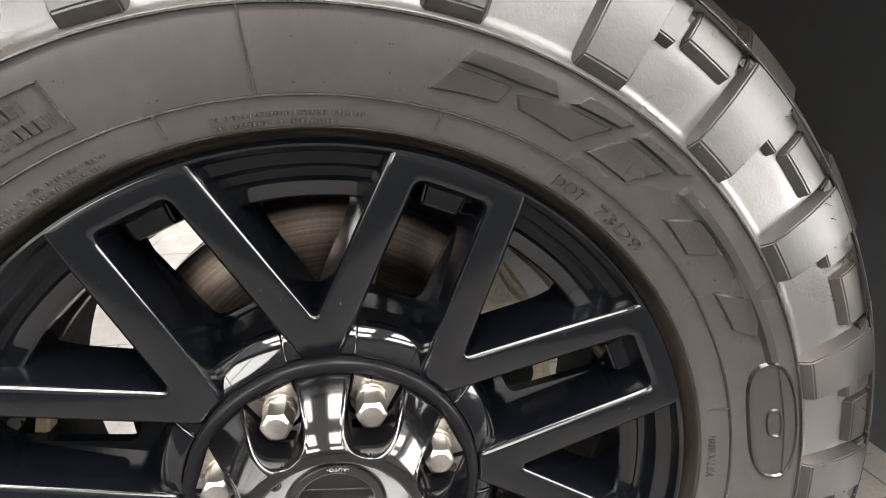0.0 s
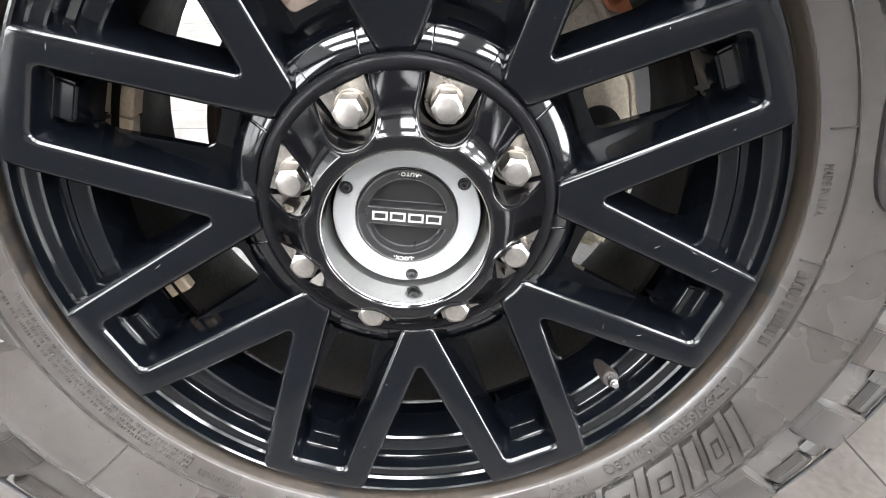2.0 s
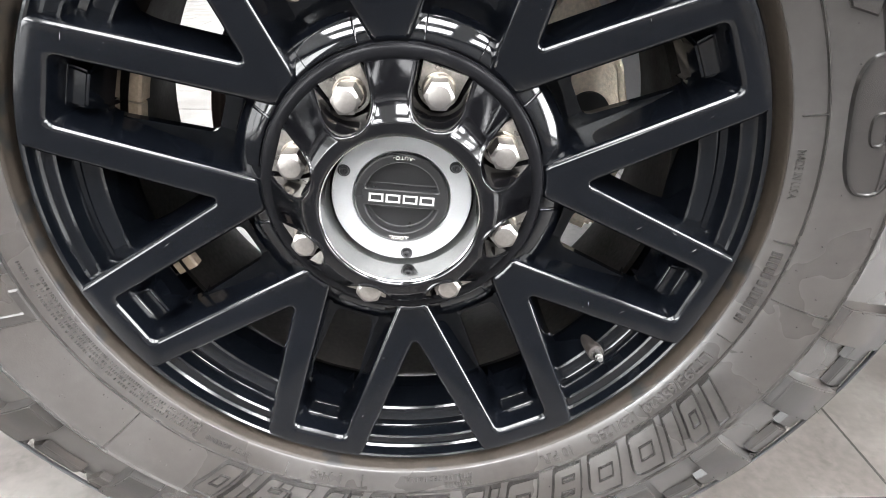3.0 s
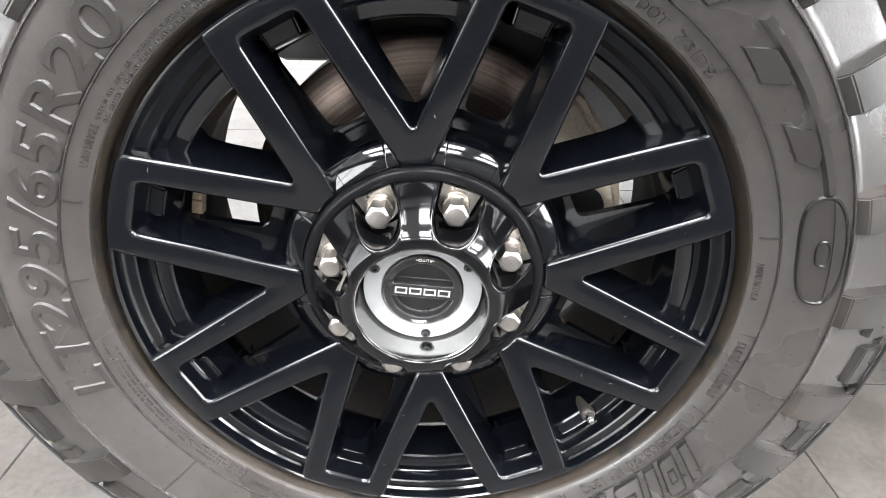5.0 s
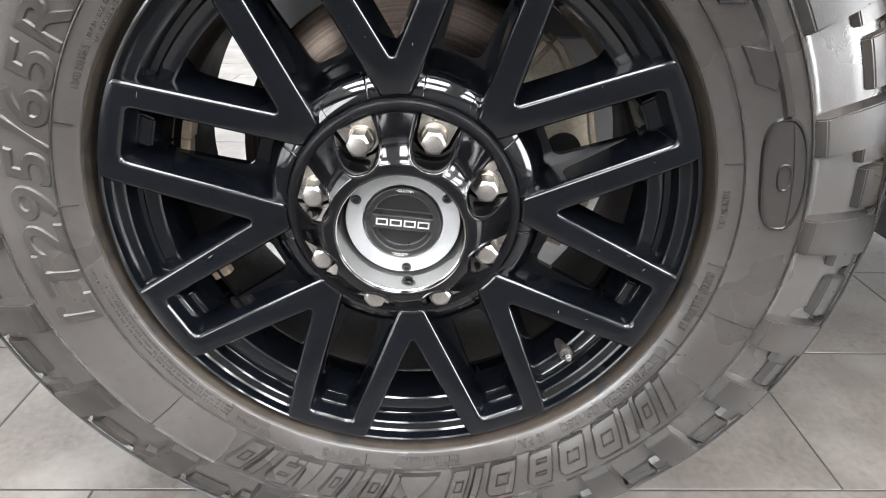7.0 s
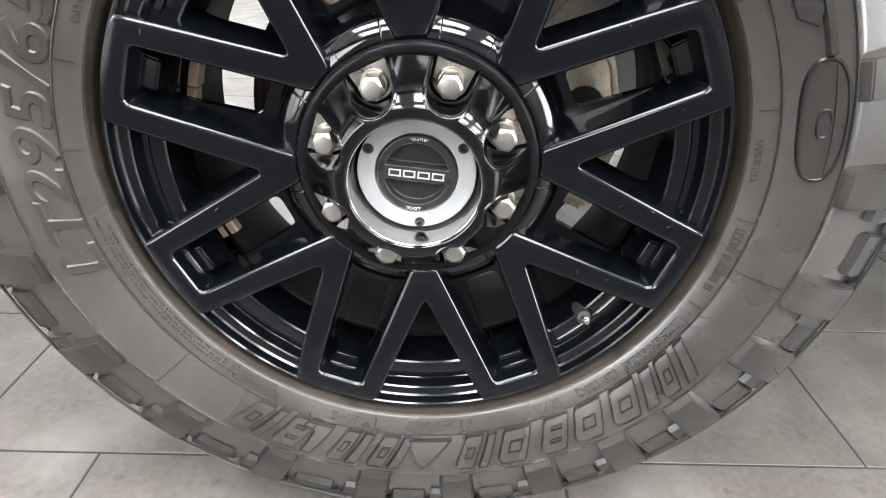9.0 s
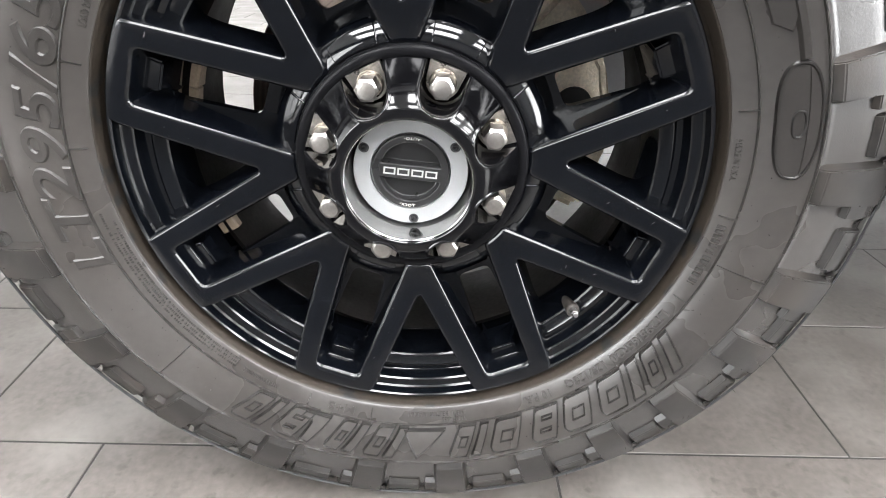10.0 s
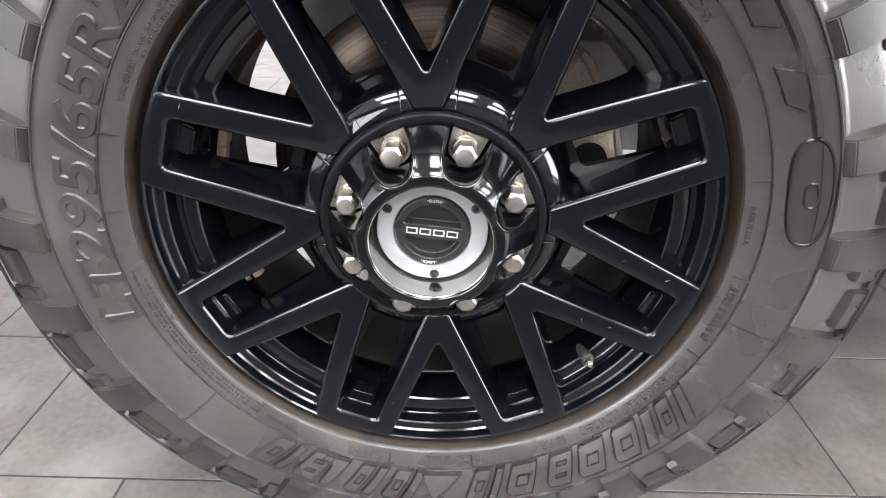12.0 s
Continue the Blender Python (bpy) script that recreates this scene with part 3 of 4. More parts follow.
# recessed locking-hub plate and dial
v, f = revolve([(0.0374, -0.0088), (0.0382, -0.0100), (0.0510, -0.0102), (0.0536, -0.0096), (0.0542, -0.0075), (0.0542, -0.002), (0.030, 0.000)], 128)
plate = link("hub_plate", v, f, DISC_SILVER, wheel, "silver ring plate recessed in the hub", sharp=50)
for a in (-86.5, 152.5, 31.5):
    x, _, z = pol(0.0485, a, 0)
    v, f = revolve([(0.0, -0.0030), (0.0010, -0.0030), (0.0014, -0.0042), (0.0027, -0.0044), (0.0034, -0.0036), (0.0036, -0.0015)], 24)
    s = link("plate_screw", v, f, BLACK_SATIN, plate, "small black screw")
    s.location = (x, -0.0080, z)
    v, f = revolve([(0.0037, -0.0025), (0.0046, -0.0026), (0.0050, -0.0019), (0.0050, 0.0)], 24)
    s = link("screw_well", v, f, BLACK_SATIN, plate, "dark screw recess")
    s.location = (x, -0.0080, z)
DIAL_TURN = 4.7
dial_r = list(np.linspace(0.0, 0.0367, 56))


def dial_y(r, deg):
    x, z = r * math.cos(radians(deg)), r * math.sin(radians(deg))
    y = -0.0122
    if r > 0.0351:
        y += 0.0016 * ((r - 0.0351) / 0.0016) ** 2
    # two D-shaped finger recesses, each side of the grip bar
    d = min(0.0295 - r, abs(z) - 0.0066)
    s = max(0.0, min(1.0, d / 0.0016))
    s = s * s * (3 - 2 * s)
    return y + s * (0.0100 - 0.010 * max(0, abs(z) - 0.010))


verts, faces = [], []
ND = 240
for i in range(ND):
    for r in dial_r:
        verts.append(pol(r, 360.0 * i / ND, dial_y(r, 360.0 * i / ND)))
k = len(dial_r)
for i in range(ND):
    j = (i + 1) % ND
    for q in range(k - 1):
        faces.append((i * k + q, i * k + q + 1, j * k + q + 1, j * k + q))
dial = link("locking_dial", verts, faces, DIAL_PLASTIC, wheel, "black selector dial with a grip bar", sharp=80)
dial.matrix_basis = Matrix.Rotation(radians(DIAL_TURN), 4, "Y")
# badge on the grip bar as four plain hollow blocks
chunks = []
for bx in (-0.0196, -0.0066, 0.0066, 0.0196):
    for x0, x1, z0, z1 in ((-0.0056, 0.0056, 0.0021, 0.0034), (-0.0056, 0.0056, -0.0034, -0.0021), (-0.0056, -0.0041, -0.0021, 0.0021), (0.0041, 0.0056, -0.0021, 0.0021)):
        b = box_bm(bx + x0, bx + x1, -0.0127, -0.0120, z0, z1)
        b.verts.index_update()
        chunks.append(([tuple(q.co) for q in b.verts], [tuple(q.index for q in fc.verts) for fc in b.faces]))
        b.free()
v, f = join(chunks)
link("badge", v, f, PALE_MARK, dial, "pale raised block lettering", smooth=False)
for body, ang in (("AUTO", 90.0), ("LOCK", -90.0)):
    tv, tf = text_faces("-" + body + "-", 0.0040, 0.0003, spacing=1.1)
    w = max(p[0] for p in tv)
    out = []
    for x, yy, zz in tv:
        if ang > 0:
            r = 0.0346 - yy
            a = 90 + math.degrees((x - w / 2) / 0.030)
        else:
            r = 0.0321 + yy
            a = -90 - math.degrees((x - w / 2) / 0.030)
        out.append(pol(r, a, -0.0123 - zz))
    link("dial_marking", out, tf, MARK_PAINT, dial, "small pale word " + body, smooth=False)

v, f = outline_plate([(-0.0322, 0.0), (-0.0288, 0.0020), (-0.0288, -0.0020)], lambda x, z: (x, -0.0120, z), lambda x, z: (x, -0.0125, z), 0.0002)
link("dial_pointer", v, f, BLACK_SATIN, dial, "small dark triangular pointer", smooth=False)

# tyre valve: a rubber foot, a brass stem and a knurled cap
valve = Matrix.Translation(pol(0.2350, -42.0, 0.003)) @ Matrix.Rotation(radians(-14), 4, "X")
v, f = revolve([(0.0040, -0.0100), (0.0066, -0.0098), (0.0074, -0.0085), (0.0074, 0.002), (0.0082, 0.012), (0.0085, 0.020)], 32)
foot = link("valve", v, f, VALVE_RUBBER, wheel, "tyre valve with a brown rubber foot", sharp=35)
foot.matrix_basis = valve
n, verts, faces = 40, [], []
for y, r, knurl in ((-0.0100, 0.0040, 1), (-0.0180, 0.0040, 1), (-0.0188, 0.0036, 0), (-0.0190, 0.0030, 0), (-0.0225, 0.0028, 0), (-0.0232, 0.0022, 0)):
    for i in range(n):
        a = 2 * math.pi * i / n
        q = r * (1 - 0.10 * knurl * (i % 4 < 2))
        verts.append((q * math.cos(a), y, q * math.sin(a)))
for q in range(5):
    for i in range(n):
        faces.append((q * n + i, (q + 1) * n + i, (q + 1) * n + (i + 1) % n, q * n + (i + 1) % n))
faces.append(tuple(5 * n + i for i in range(n)))
link("valve_cap", verts, faces, BRASS, foot, "knurled dark metal valve cap", sharp=30)


# stick-on weights inside the barrel
for a0, a1, y0, y1 in ((158.5, 166.4, 0.061, 0.082), (166.9, 170.8, 0.061, 0.078), (-156.6, -153.0, 0.058, 0.072)):
    v, f = revolve([(0.2455, y0), (0.2275, y0 + 0.0005), (0.2255, y0 + 0.0025), (0.2255, y1 - 0.0025), (0.2275, y1 - 0.0005), (0.2455, y1)], 6, a0, a1)
    k = 6
    f = f + [tuple(range(k)), tuple(range(6 * k, 7 * k))]
    link("wheel_weight", v, f, WEIGHT_TAN, wheel, "tan stick-on wheel weight", sharp=30)

# fine scratches and specks of dust on the spoke faces
dust = random.Random(11)
scratches, specks = [], []
for k in range(40):
    slot = math.radians(22.5 + PH + 45 * dust.randrange(8))
    u, w = dust.uniform(0.152, 0.245), dust.choice((-1, 1)) * dust.uniform(0.034, 0.046)
    x, z = u * math.cos(slot) - w * math.sin(slot), u * math.sin(slot) + w * math.cos(slot)
    q = dust.uniform(0.00010, 0.00026)
    if k < 12:
        t, size = dust.uniform(0, math.pi), dust.uniform(0.002, 0.006)
        dx, dz = math.cos(t) * size / 2, math.sin(t) * size / 2
        nx, nz = -math.sin(t) * 0.00014, math.cos(t) * 0.00014
        loop = [(x - dx, z - dz), (x + nx, z + nz), (x + dx, z + dz), (x - nx, z - nz)]
    else:
        loop = [(x - q, z), (x, z + q * 1.3), (x + q, z + 0.2 * q), (x, z - q)]
    (scratches if k < 12 else specks).append(([(a, face_y(math.hypot(a, b)) - 0.00025, b) for a, b in loop], [(0, 1, 2, 3)]))
v, f = join(scratches)
link("scratches", v, f, PALE_MARK, wheel, "few pale hairline scratches", smooth=False)["kind"] = "stuff"
v, f = join(specks)
link("dust_specks", v, f, PALE_MARK, wheel, "tiny pale specks of dust", smooth=False)["kind"] = "stuff"

# ---- tyre ----
tyre = empty("tyre", pose(0, 0, ZC), "black all-terrain tyre with chunky shoulder lugs, standing on the tiles", "tyre")
SIDE = [(0.2590, -0.0100), (0.2612, -0.0300), (0.2620, -0.0328), (0.2634, -0.0345), (0.2662, -0.0360), (0.2720, -0.0387), (0.2788, -0.0411), (0.2797, -0.0412), (0.2803, -0.0420), (0.2812, -0.0418), (0.2822, -0.0424),
        (0.2900, -0.0462), (0.3000, -0.0495), (0.3120, -0.0520), (0.3220, -0.0530), (0.3258, -0.0531), (0.3266, -0.0541), (0.3276, -0.0540), (0.3284, -0.0528), (0.3330, -0.0485), (0.3494, -0.0452),
        (0.3763, -0.0396), (0.4030, -0.0325), (0.4130, -0.0285), (0.4200, -0.0240), (0.4250, -0.0080), (0.4280, 0.0120), (0.4310, 0.0500), (0.4320, 0.0950)]
HALF = SIDE + [(r, 0.19 - y) for r, y in SIDE[-2::-1]]
SIDE_R = [p[0] for p in SIDE]
SIDE_Y = [p[1] for p in SIDE]


FIT_OLD = [0.2400, 0.2590, 0.2626, 0.2805, 0.3270, 0.3312, 0.4207, 0.4405, 0.4500]
FIT_NEW = [0.2480, 0.2775, 0.2797, 0.2972, 0.3420, 0.3465, 0.4130, 0.4440, 0.4530]
FIT_Y = [0.0, -0.004, 0.0003, -0.0015, -0.0057, -0.0045, -0.0115, -0.0010, 0.0]


def side_y(r):
    return float(np.interp(r, SIDE_R, SIDE_Y))


def ground(p):
    """The fitted section of the tyre, pressed flat where it meets the floor."""
    r = math.hypot(p[0], p[2])
    k = float(np.interp(r, FIT_OLD, FIT_NEW)) / r
    out = max(-1.0, min(1.0, (0.095 - p[1]) / 0.08))
    p = (p[0] * k, p[1] + out * float(np.interp(r, FIT_OLD, FIT_Y)), p[2] * k)
    low = 0.0015 - ZC
    if p[2] < low + 0.012:
        t = max(0.0, (low + 0.012 - p[2]))
        return (p[0], p[1] - 0.10 * t if p[1] < 0.05 else p[1], max(low, low + 0.012 - 0.72 * t if t < 0.0166 else low))
    return p


def on_side(s, r, h=0.0):
    """A point of the sidewall: s degrees, radius r, raised by h."""
    return pol(r, s, side_y(r) - h)


dense = []
for (r0, y0), (r1, y1) in zip(HALF, HALF[1:]):
    k = max(1, int(math.hypot(r1 - r0, y1 - y0) / 0.005))
    dense += [(r0 + (r1 - r0) * i / k, y0 + (y1 - y0) * i / k) for i in range(k)]
dense.append(HALF[-1])
v, f = revolve(dense, 360)
link("carcass", [ground(p) for p in v], f, RUBBER, tyre, "satin black rubber sidewall and casing", sharp=50)

# shoulder lugs: faces lie along the shoulder, a little proud
LUG_R = [0.3275, 0.3312, 0.3494, 0.3763, 0.4030, 0.4207]
LUG_Y = [-0.0545, -0.0572, -0.0545, -0.0490, -0.0412, -0.0345]


def lug_y(r):
    return float(np.interp(r, LUG_R, LUG_Y))


def lug(a, half, r0, r1, lift, skew=0.0, end=0.006, draft=0.38):
    """A raised block on the shoulder from r0 to r1, centred on a degrees; lift scales how proud it stands."""
    rs = [r0, r0 + end] + list(np.linspace(r0 + end, r1, 7))[1:]
    rows = []
    for i, r in enumerate(rs):
        base = side_y(r) + 0.004
        top = side_y(r) + lift * (lug_y(max(r, 0.3312)) - side_y(max(r, 0.3312)))
        if i == 0:
            top = side_y(r) - 0.0004
        c = a + skew * (r - r0)
        d = draft if i else draft * 0.4
        rows.append([pol(r, c - half - d, base), pol(r, c - half - d * 0.25, 0.25 * base + 0.75 * top), pol(r, c - half, top), pol(r, c - half * 0.33, top), pol(r, c + half * 0.33, top), pol(r, c + half, top),
                     pol(r, c + half + d * 0.25, 0.25 * base + 0.75 * top), pol(r, c + half + d, base)])
    verts = [ground(p) for row in rows for p in row]
    k, faces = 8, []
    for i in range(len(rows) - 1):
        for q in range(k - 1):
            faces.append((i * k + q, i * k + q + 1, (i + 1) * k + q + 1, (i + 1) * k + q))
    n = len(rows) - 1
    faces.append(tuple(n * k + q for q in range(k)))
    return verts, faces


def tread_block(a0, a1, y0, y1, r_base, r_top, edge=1.0):
    """A block of the running surface between two angles and two depths."""
    verts, faces = [], []
    steps = 3
    for i in range(steps + 1):
        a = a0 + (a1 - a0) * i / steps
        g = 0.25 if i == 0 else (-0.25 if i == steps else 0.0)
        ys = (y0 - 0.001, y0, y0 + 0.010 + 0.004 * edge, (y0 + y1) / 2 + 0.006, y1 - 0.003, y1)
        rs = (r_base, r_top - 0.004 - 0.020 * edge, r_top - 0.001 - 0.006 * edge, r_top, r_top, r_base)
        for yy, rr in zip(ys, rs):
            b = a + (g if rr > r_base else -g * 0.6)
            verts.append(ground(pol(rr, b, yy)))
    k = 6
    for i in range(steps):
        for q in range(k - 1):
            faces.append((i * k + q, i * k + q + 1, (i + 1) * k + q + 1, (i + 1) * k + q))
    faces.append(tuple(range(k)))
    faces.append(tuple(steps * k + q for q in range(k - 1, -1, -1)))
    return verts, faces


def soft_block(name, v, f, offset=0.0014):
    """A rubber block with its hard edges rounded off."""
    bm = bmesh.new()
    vs = [bm.verts.new(p) for p in v]
    for q in f:
        bm.faces.new([vs[i] for i in q])
    bmesh.ops.recalc_face_normals(bm, faces=bm.faces)
    hard = [e for e in bm.edges if len(e.link_faces) == 2 and e.calc_face_angle(0) > radians(24)]
    bmesh.ops.bevel(bm, geom=hard, offset=offset, segments=2, affect="EDGES", clamp_overlap=True)
    return part(name, bm, RUBBER_TREAD, tyre, sharp=26)


rng = random.Random(4)
LUG_ANGLES = [48.2, 33.9, 17.5, 3.0, -13.6, -25.6, -39.4, -52.6, -66.6, -82.0, -97.0, -114.5, -132.0, -149.0, -166.0]
a = -166.0
while a > -166.0 - 132.0:
    a -= 14.55
    LUG_ANGLES.append(a)
for i, a in enumerate(LUG_ANGLES):
    nxt = LUG_ANGLES[i + 1] if i + 1 < len(LUG_ANGLES) else LUG_ANGLES[0] - 360
    gap = a - nxt
    v, f = lug(a, 2.55, 0.3298, 0.4207, 1.0, skew=-8.0, end=0.0085, draft=0.75)
    soft_block("shoulder_lug", v, f, 0.0010)
    v, f = lug(a - 4.0, 0.95, 0.378, 0.4207, 0.62, skew=-8.0, end=0.006, draft=0.3)
    soft_block("lug_step", v, f, 0.0008)
    v, f = lug(a - 0.59 * gap, 0.18 * gap, 0.3850, 0.4205, 0.62, skew=-8.0, end=0.008, draft=0.4)
    soft_block("shoulder_wedge", v, f)
    # running surface: two shoulder blocks to each lug, then the inner rows
    cuts = [a + 3.3, a - 0.49 * gap + 2.8, nxt + 3.3]
    for p0, p1, top in ((cuts[0], cuts[1], 0.4405), (cuts[1], cuts[2], 0.4385)):
        v, f = tread_block(p0 - 0.55, p1 + 0.55, -0.0345 if top > 0.439 else -0.0300, 0.028, 0.408, top)
        soft_block("tread_block", v, f)
    for y0, y1, off in ((0.034, 0.078, 2.0), (0.084, 0.118, -1.5), (0.124, 0.162, 2.5)):
        v, f = tread_block(a + off - 0.6, a + off - gap + 1.2, y0, y1, 0.426, 0.4425, 0.0)
        soft_block("tread_block", v, f)

v, f = revolve([(0.4200, -0.0335), (0.4207, -0.0348), (0.4214, -0.0342), (0.4219, -0.0330), (0.4219, -0.0300)], 360)
link("parting_line", [ground(p) for p in v], f, DARK_UNDER, tyre, "thin dark parting line along the tread edge", sharp=20)

# ---- mouldings on the sidewall ----


def dense_loop(pts, step=0.0035):
    """More points along a closed outline."""
    out = []
    for p, q in zip(pts, pts[1:] + pts[:1]):
        n = max(1, int(math.dist(p, q) / step))
        out += [(p[0] + (q[0] - p[0]) * k / n, p[1] + (q[1] - p[1]) * k / n) for k in range(n)]
    return out


def plate_on_tyre(name, loop, h, inset=0.0009, label="", mat=None, mid=0.30):
    """A raised plate that follows the sidewall; its outline is given in degrees and radii."""
    pts = dense_loop([(-radians(s) * mid, r) for s, r in loop])
    n = len(pts)
    flat2, _ = outline_plate(pts, lambda x, r: (x, r), lambda x, r: (x, r), inset)
    bm = bmesh.new()
    top = [bm.verts.new((x, r, 0)) for x, r in flat2[n:]]
    bm.faces.new(top)
    xs, rs = [p[0] for p in pts], [p[1] for p in pts]
    for lo, hi, axis, step in ((min(xs), max(xs), 0, 0.006), (min(rs), max(rs), 1, 0.0035)):
        k = int((hi - lo) / step)
        for i in range(1, k + 1):
            at = [0, 0, 0]
            at[axis] = lo + (hi - lo) * i / (k + 1)
            bmesh.ops.bisect_plane(bm, geom=bm.verts[:] + bm.edges[:] + bm.faces[:], plane_co=at, plane_no=(axis == 0, axis == 1, 0))
    bmesh.ops.remove_doubles(bm, verts=bm.verts[:], dist=1e-6)
    bm.verts.index_update()
    verts = [on_side(-math.degrees(q.co.x / mid), q.co.y, h) for q in bm.verts]
    faces = [tuple(q.index for q in fc.verts) for fc in bm.faces]
    bm.free()
    k = len(verts)
    for up, ring in ((-0.001, flat2[:n]), (h, flat2[n:])):
        verts += [on_side(-math.degrees(x / mid), r, up) for x, r in ring]
    faces += [(k + i, k + (i + 1) % n, k + n + (i + 1) % n, k + n + i) for i in range(n)]
    return link(name, [ground(p) for p in verts], faces, mat or RUBBER_PLATE, tyre, label, sharp=20)


def arc_loop(r0, r1, a0, a1, n=14):
    return [(a0 + (a1 - a0) * i / n, r0) for i in range(n + 1)] + [(a1 + (a0 - a1) * i / n, r1) for i in range(n + 1)]


def oval_loop(c, half_deg, rc, half_r, n=40, power=2.6):
    out = []
    for i in range(n):
        t = 2 * math.pi * i / n
        x, z = math.cos(t), math.sin(t)
        out.append((c + half_deg * math.copysign(abs(x) ** (2 / power), x), rc + half_r * math.copysign(abs(z) ** (2 / power), z)))
    return out


def un(r):
    """The profile radius that the fitted section carries to r."""
    return float(np.interp(r, FIT_NEW, FIT_OLD))


def fit(loop):
    return [(a, un(r)) for a, r in loop]


plate_on_tyre("oval_emblem", fit(oval_loop(12.9, 8.4, 0.3222, 0.0152)), 0.0010, 0.0008, "plain oval emblem")
plate_on_tyre("emblem_bar", fit(arc_loop(0.3280, 0.3298, 4.9, 20.7)), 0.0024, 0.0005, "raised bar across the oval emblem")
plate_on_tyre("arc_bar", fit(arc_loop(0.3220, 0.3305, 48.2, 21.6, 24)), 0.0040, 0.0022, "long curved raised bar")
for lp, up in (([(46.8, 0.3069), (43.8, 0.3231), (40.5, 0.3237), (38.5, 0.3189), (40.6, 0.3046)], 0.0022), ([(34.2, 0.3063), (31.3, 0.3257), (28.7, 0.3264), (25.6, 0.3202), (27.7, 0.3078)], 0.0022),
               ([(78.5, 0.3068), (76.3, 0.3225), (70.0, 0.3215), (70.8, 0.3097)], 0.0022), ([(76.0, 0.3240), (74.9, 0.3327), (66.5, 0.3335), (65.3, 0.3250), (69.8, 0.3230)], 0.0036),
               ([(69.6, 0.3185), (65.0, 0.3240), (58.6, 0.3265), (61.6, 0.3080), (68.6, 0.3105)], 0.0022), ([(64.2, 0.3255), (62.8, 0.3345), (57.1, 0.3350), (58.2, 0.3280)], 0.0036),
               ([(59.9, 0.3075), (56.9, 0.3270), (50.8, 0.3275), (53.3, 0.3070)], 0.0022), ([(56.7, 0.3285), (55.6, 0.3354), (48.6, 0.3360), (49.9, 0.3285)], 0.0036)):
    plate_on_tyre("side_plate", fit(lp), up, 0.0014)

# frame of the size box near the top
for lp in (arc_loop(0.3030, 0.3044, 122.6, 112.9), arc_loop(0.3276, 0.3290, 122.6, 112.9), arc_loop(0.3044, 0.3276, 122.6, 122.3, 2), arc_loop(0.3044, 0.3276, 113.2, 112.9, 2)):
    plate_on_tyre("box_line", fit(lp), 0.0016, 0.0004)


def arc_text(body, start, r0, size, h=0.0007, shear=0.0, spacing=1.0, bold=0.0, end=None, name="letter"):
    """Writing round the sidewall, clockwise from start degrees, tops outward."""
    tv, tf = text_faces(body, size, 0.001, shear, spacing, bold, size * 0.02)
    w = max(p[0] for p in tv)
    k = radians(start - end) * (r0 + size * 0.35) / w if end is not None else 1.0
    out = []
    for x, yy, zz in tv:
        r = un(r0 + yy)
        s = start - math.degrees(x * k / (r0 + size * 0.35))
        out.append(ground(on_side(s, r, h if zz > 0.00095 else (0.15 * h if zz > 0.0005 else -0.001))))
    # one mesh for each letter
    root = list(range(len(out)))

    def find(i):
        while root[i] != i:
            root[i] = root[root[i]]
            i = root[i]
        return i
    for q in tf:
        for i in q[1:]:
            root[find(i)] = find(q[0])
    pieces = {}
    for q in tf:
        pieces.setdefault(find(q[0]), []).append(q)
    for fs in pieces.values():
        ids = sorted({i for q in fs for i in q})
        at = {i: n for n, i in enumerate(ids)}
        link(name, [out[i] for i in ids], [tuple(at[i] for i in q) for q in fs], RUBBER_LETTER, tyre, "moulded letter of " + body, smooth=False)


arc_text("LT295/65R20", 198.4, 0.2990, 0.0385, 0.0021, shear=0.15, end=129.3, bold=0.0011)
arc_text("LT295/65R20", -26.4, 0.2850, 0.0108, 0.0014, end=-41.9, bold=0.0003)
arc_text("129/128Q", -43.2, 0.2850, 0.0108, 0.0014, end=-53.5, bold=0.0003)
arc_text("10 P.R.", -56.8, 0.2850, 0.0108, 0.0014, end=-63.6, bold=0.0003)
arc_text("TUBELESS", -77.0, 0.2898, 0.0062, 0.0008, end=-82.6)
arc_text("STEEL BELTED RADIAL", -77.0, 0.2838, 0.0062, 0.0008, end=-90.6)
arc_text("M+S", -102.3, 0.2850, 0.0108, 0.0014, end=-108.5, bold=0.0003)
arc_text("SAFETY WARNING", -120.0, 0.2868, 0.0064, 0.0008, end=-128.8)
arc_text("LOAD RANGE E", 154.3, 0.2835, 0.0074, 0.0009, end=146.6)
arc_text("DOT", 60.0, 0.2830, 0.0102, 0.0014, end=55.0, bold=0.0003)
arc_text("73D9", 53.0, 0.2830, 0.0102, 0.0014, end=44.5, bold=0.0003)
arc_text("MADE IN U.S.A.", 10.3, 0.2832, 0.0068, 0.0009, end=2.6)

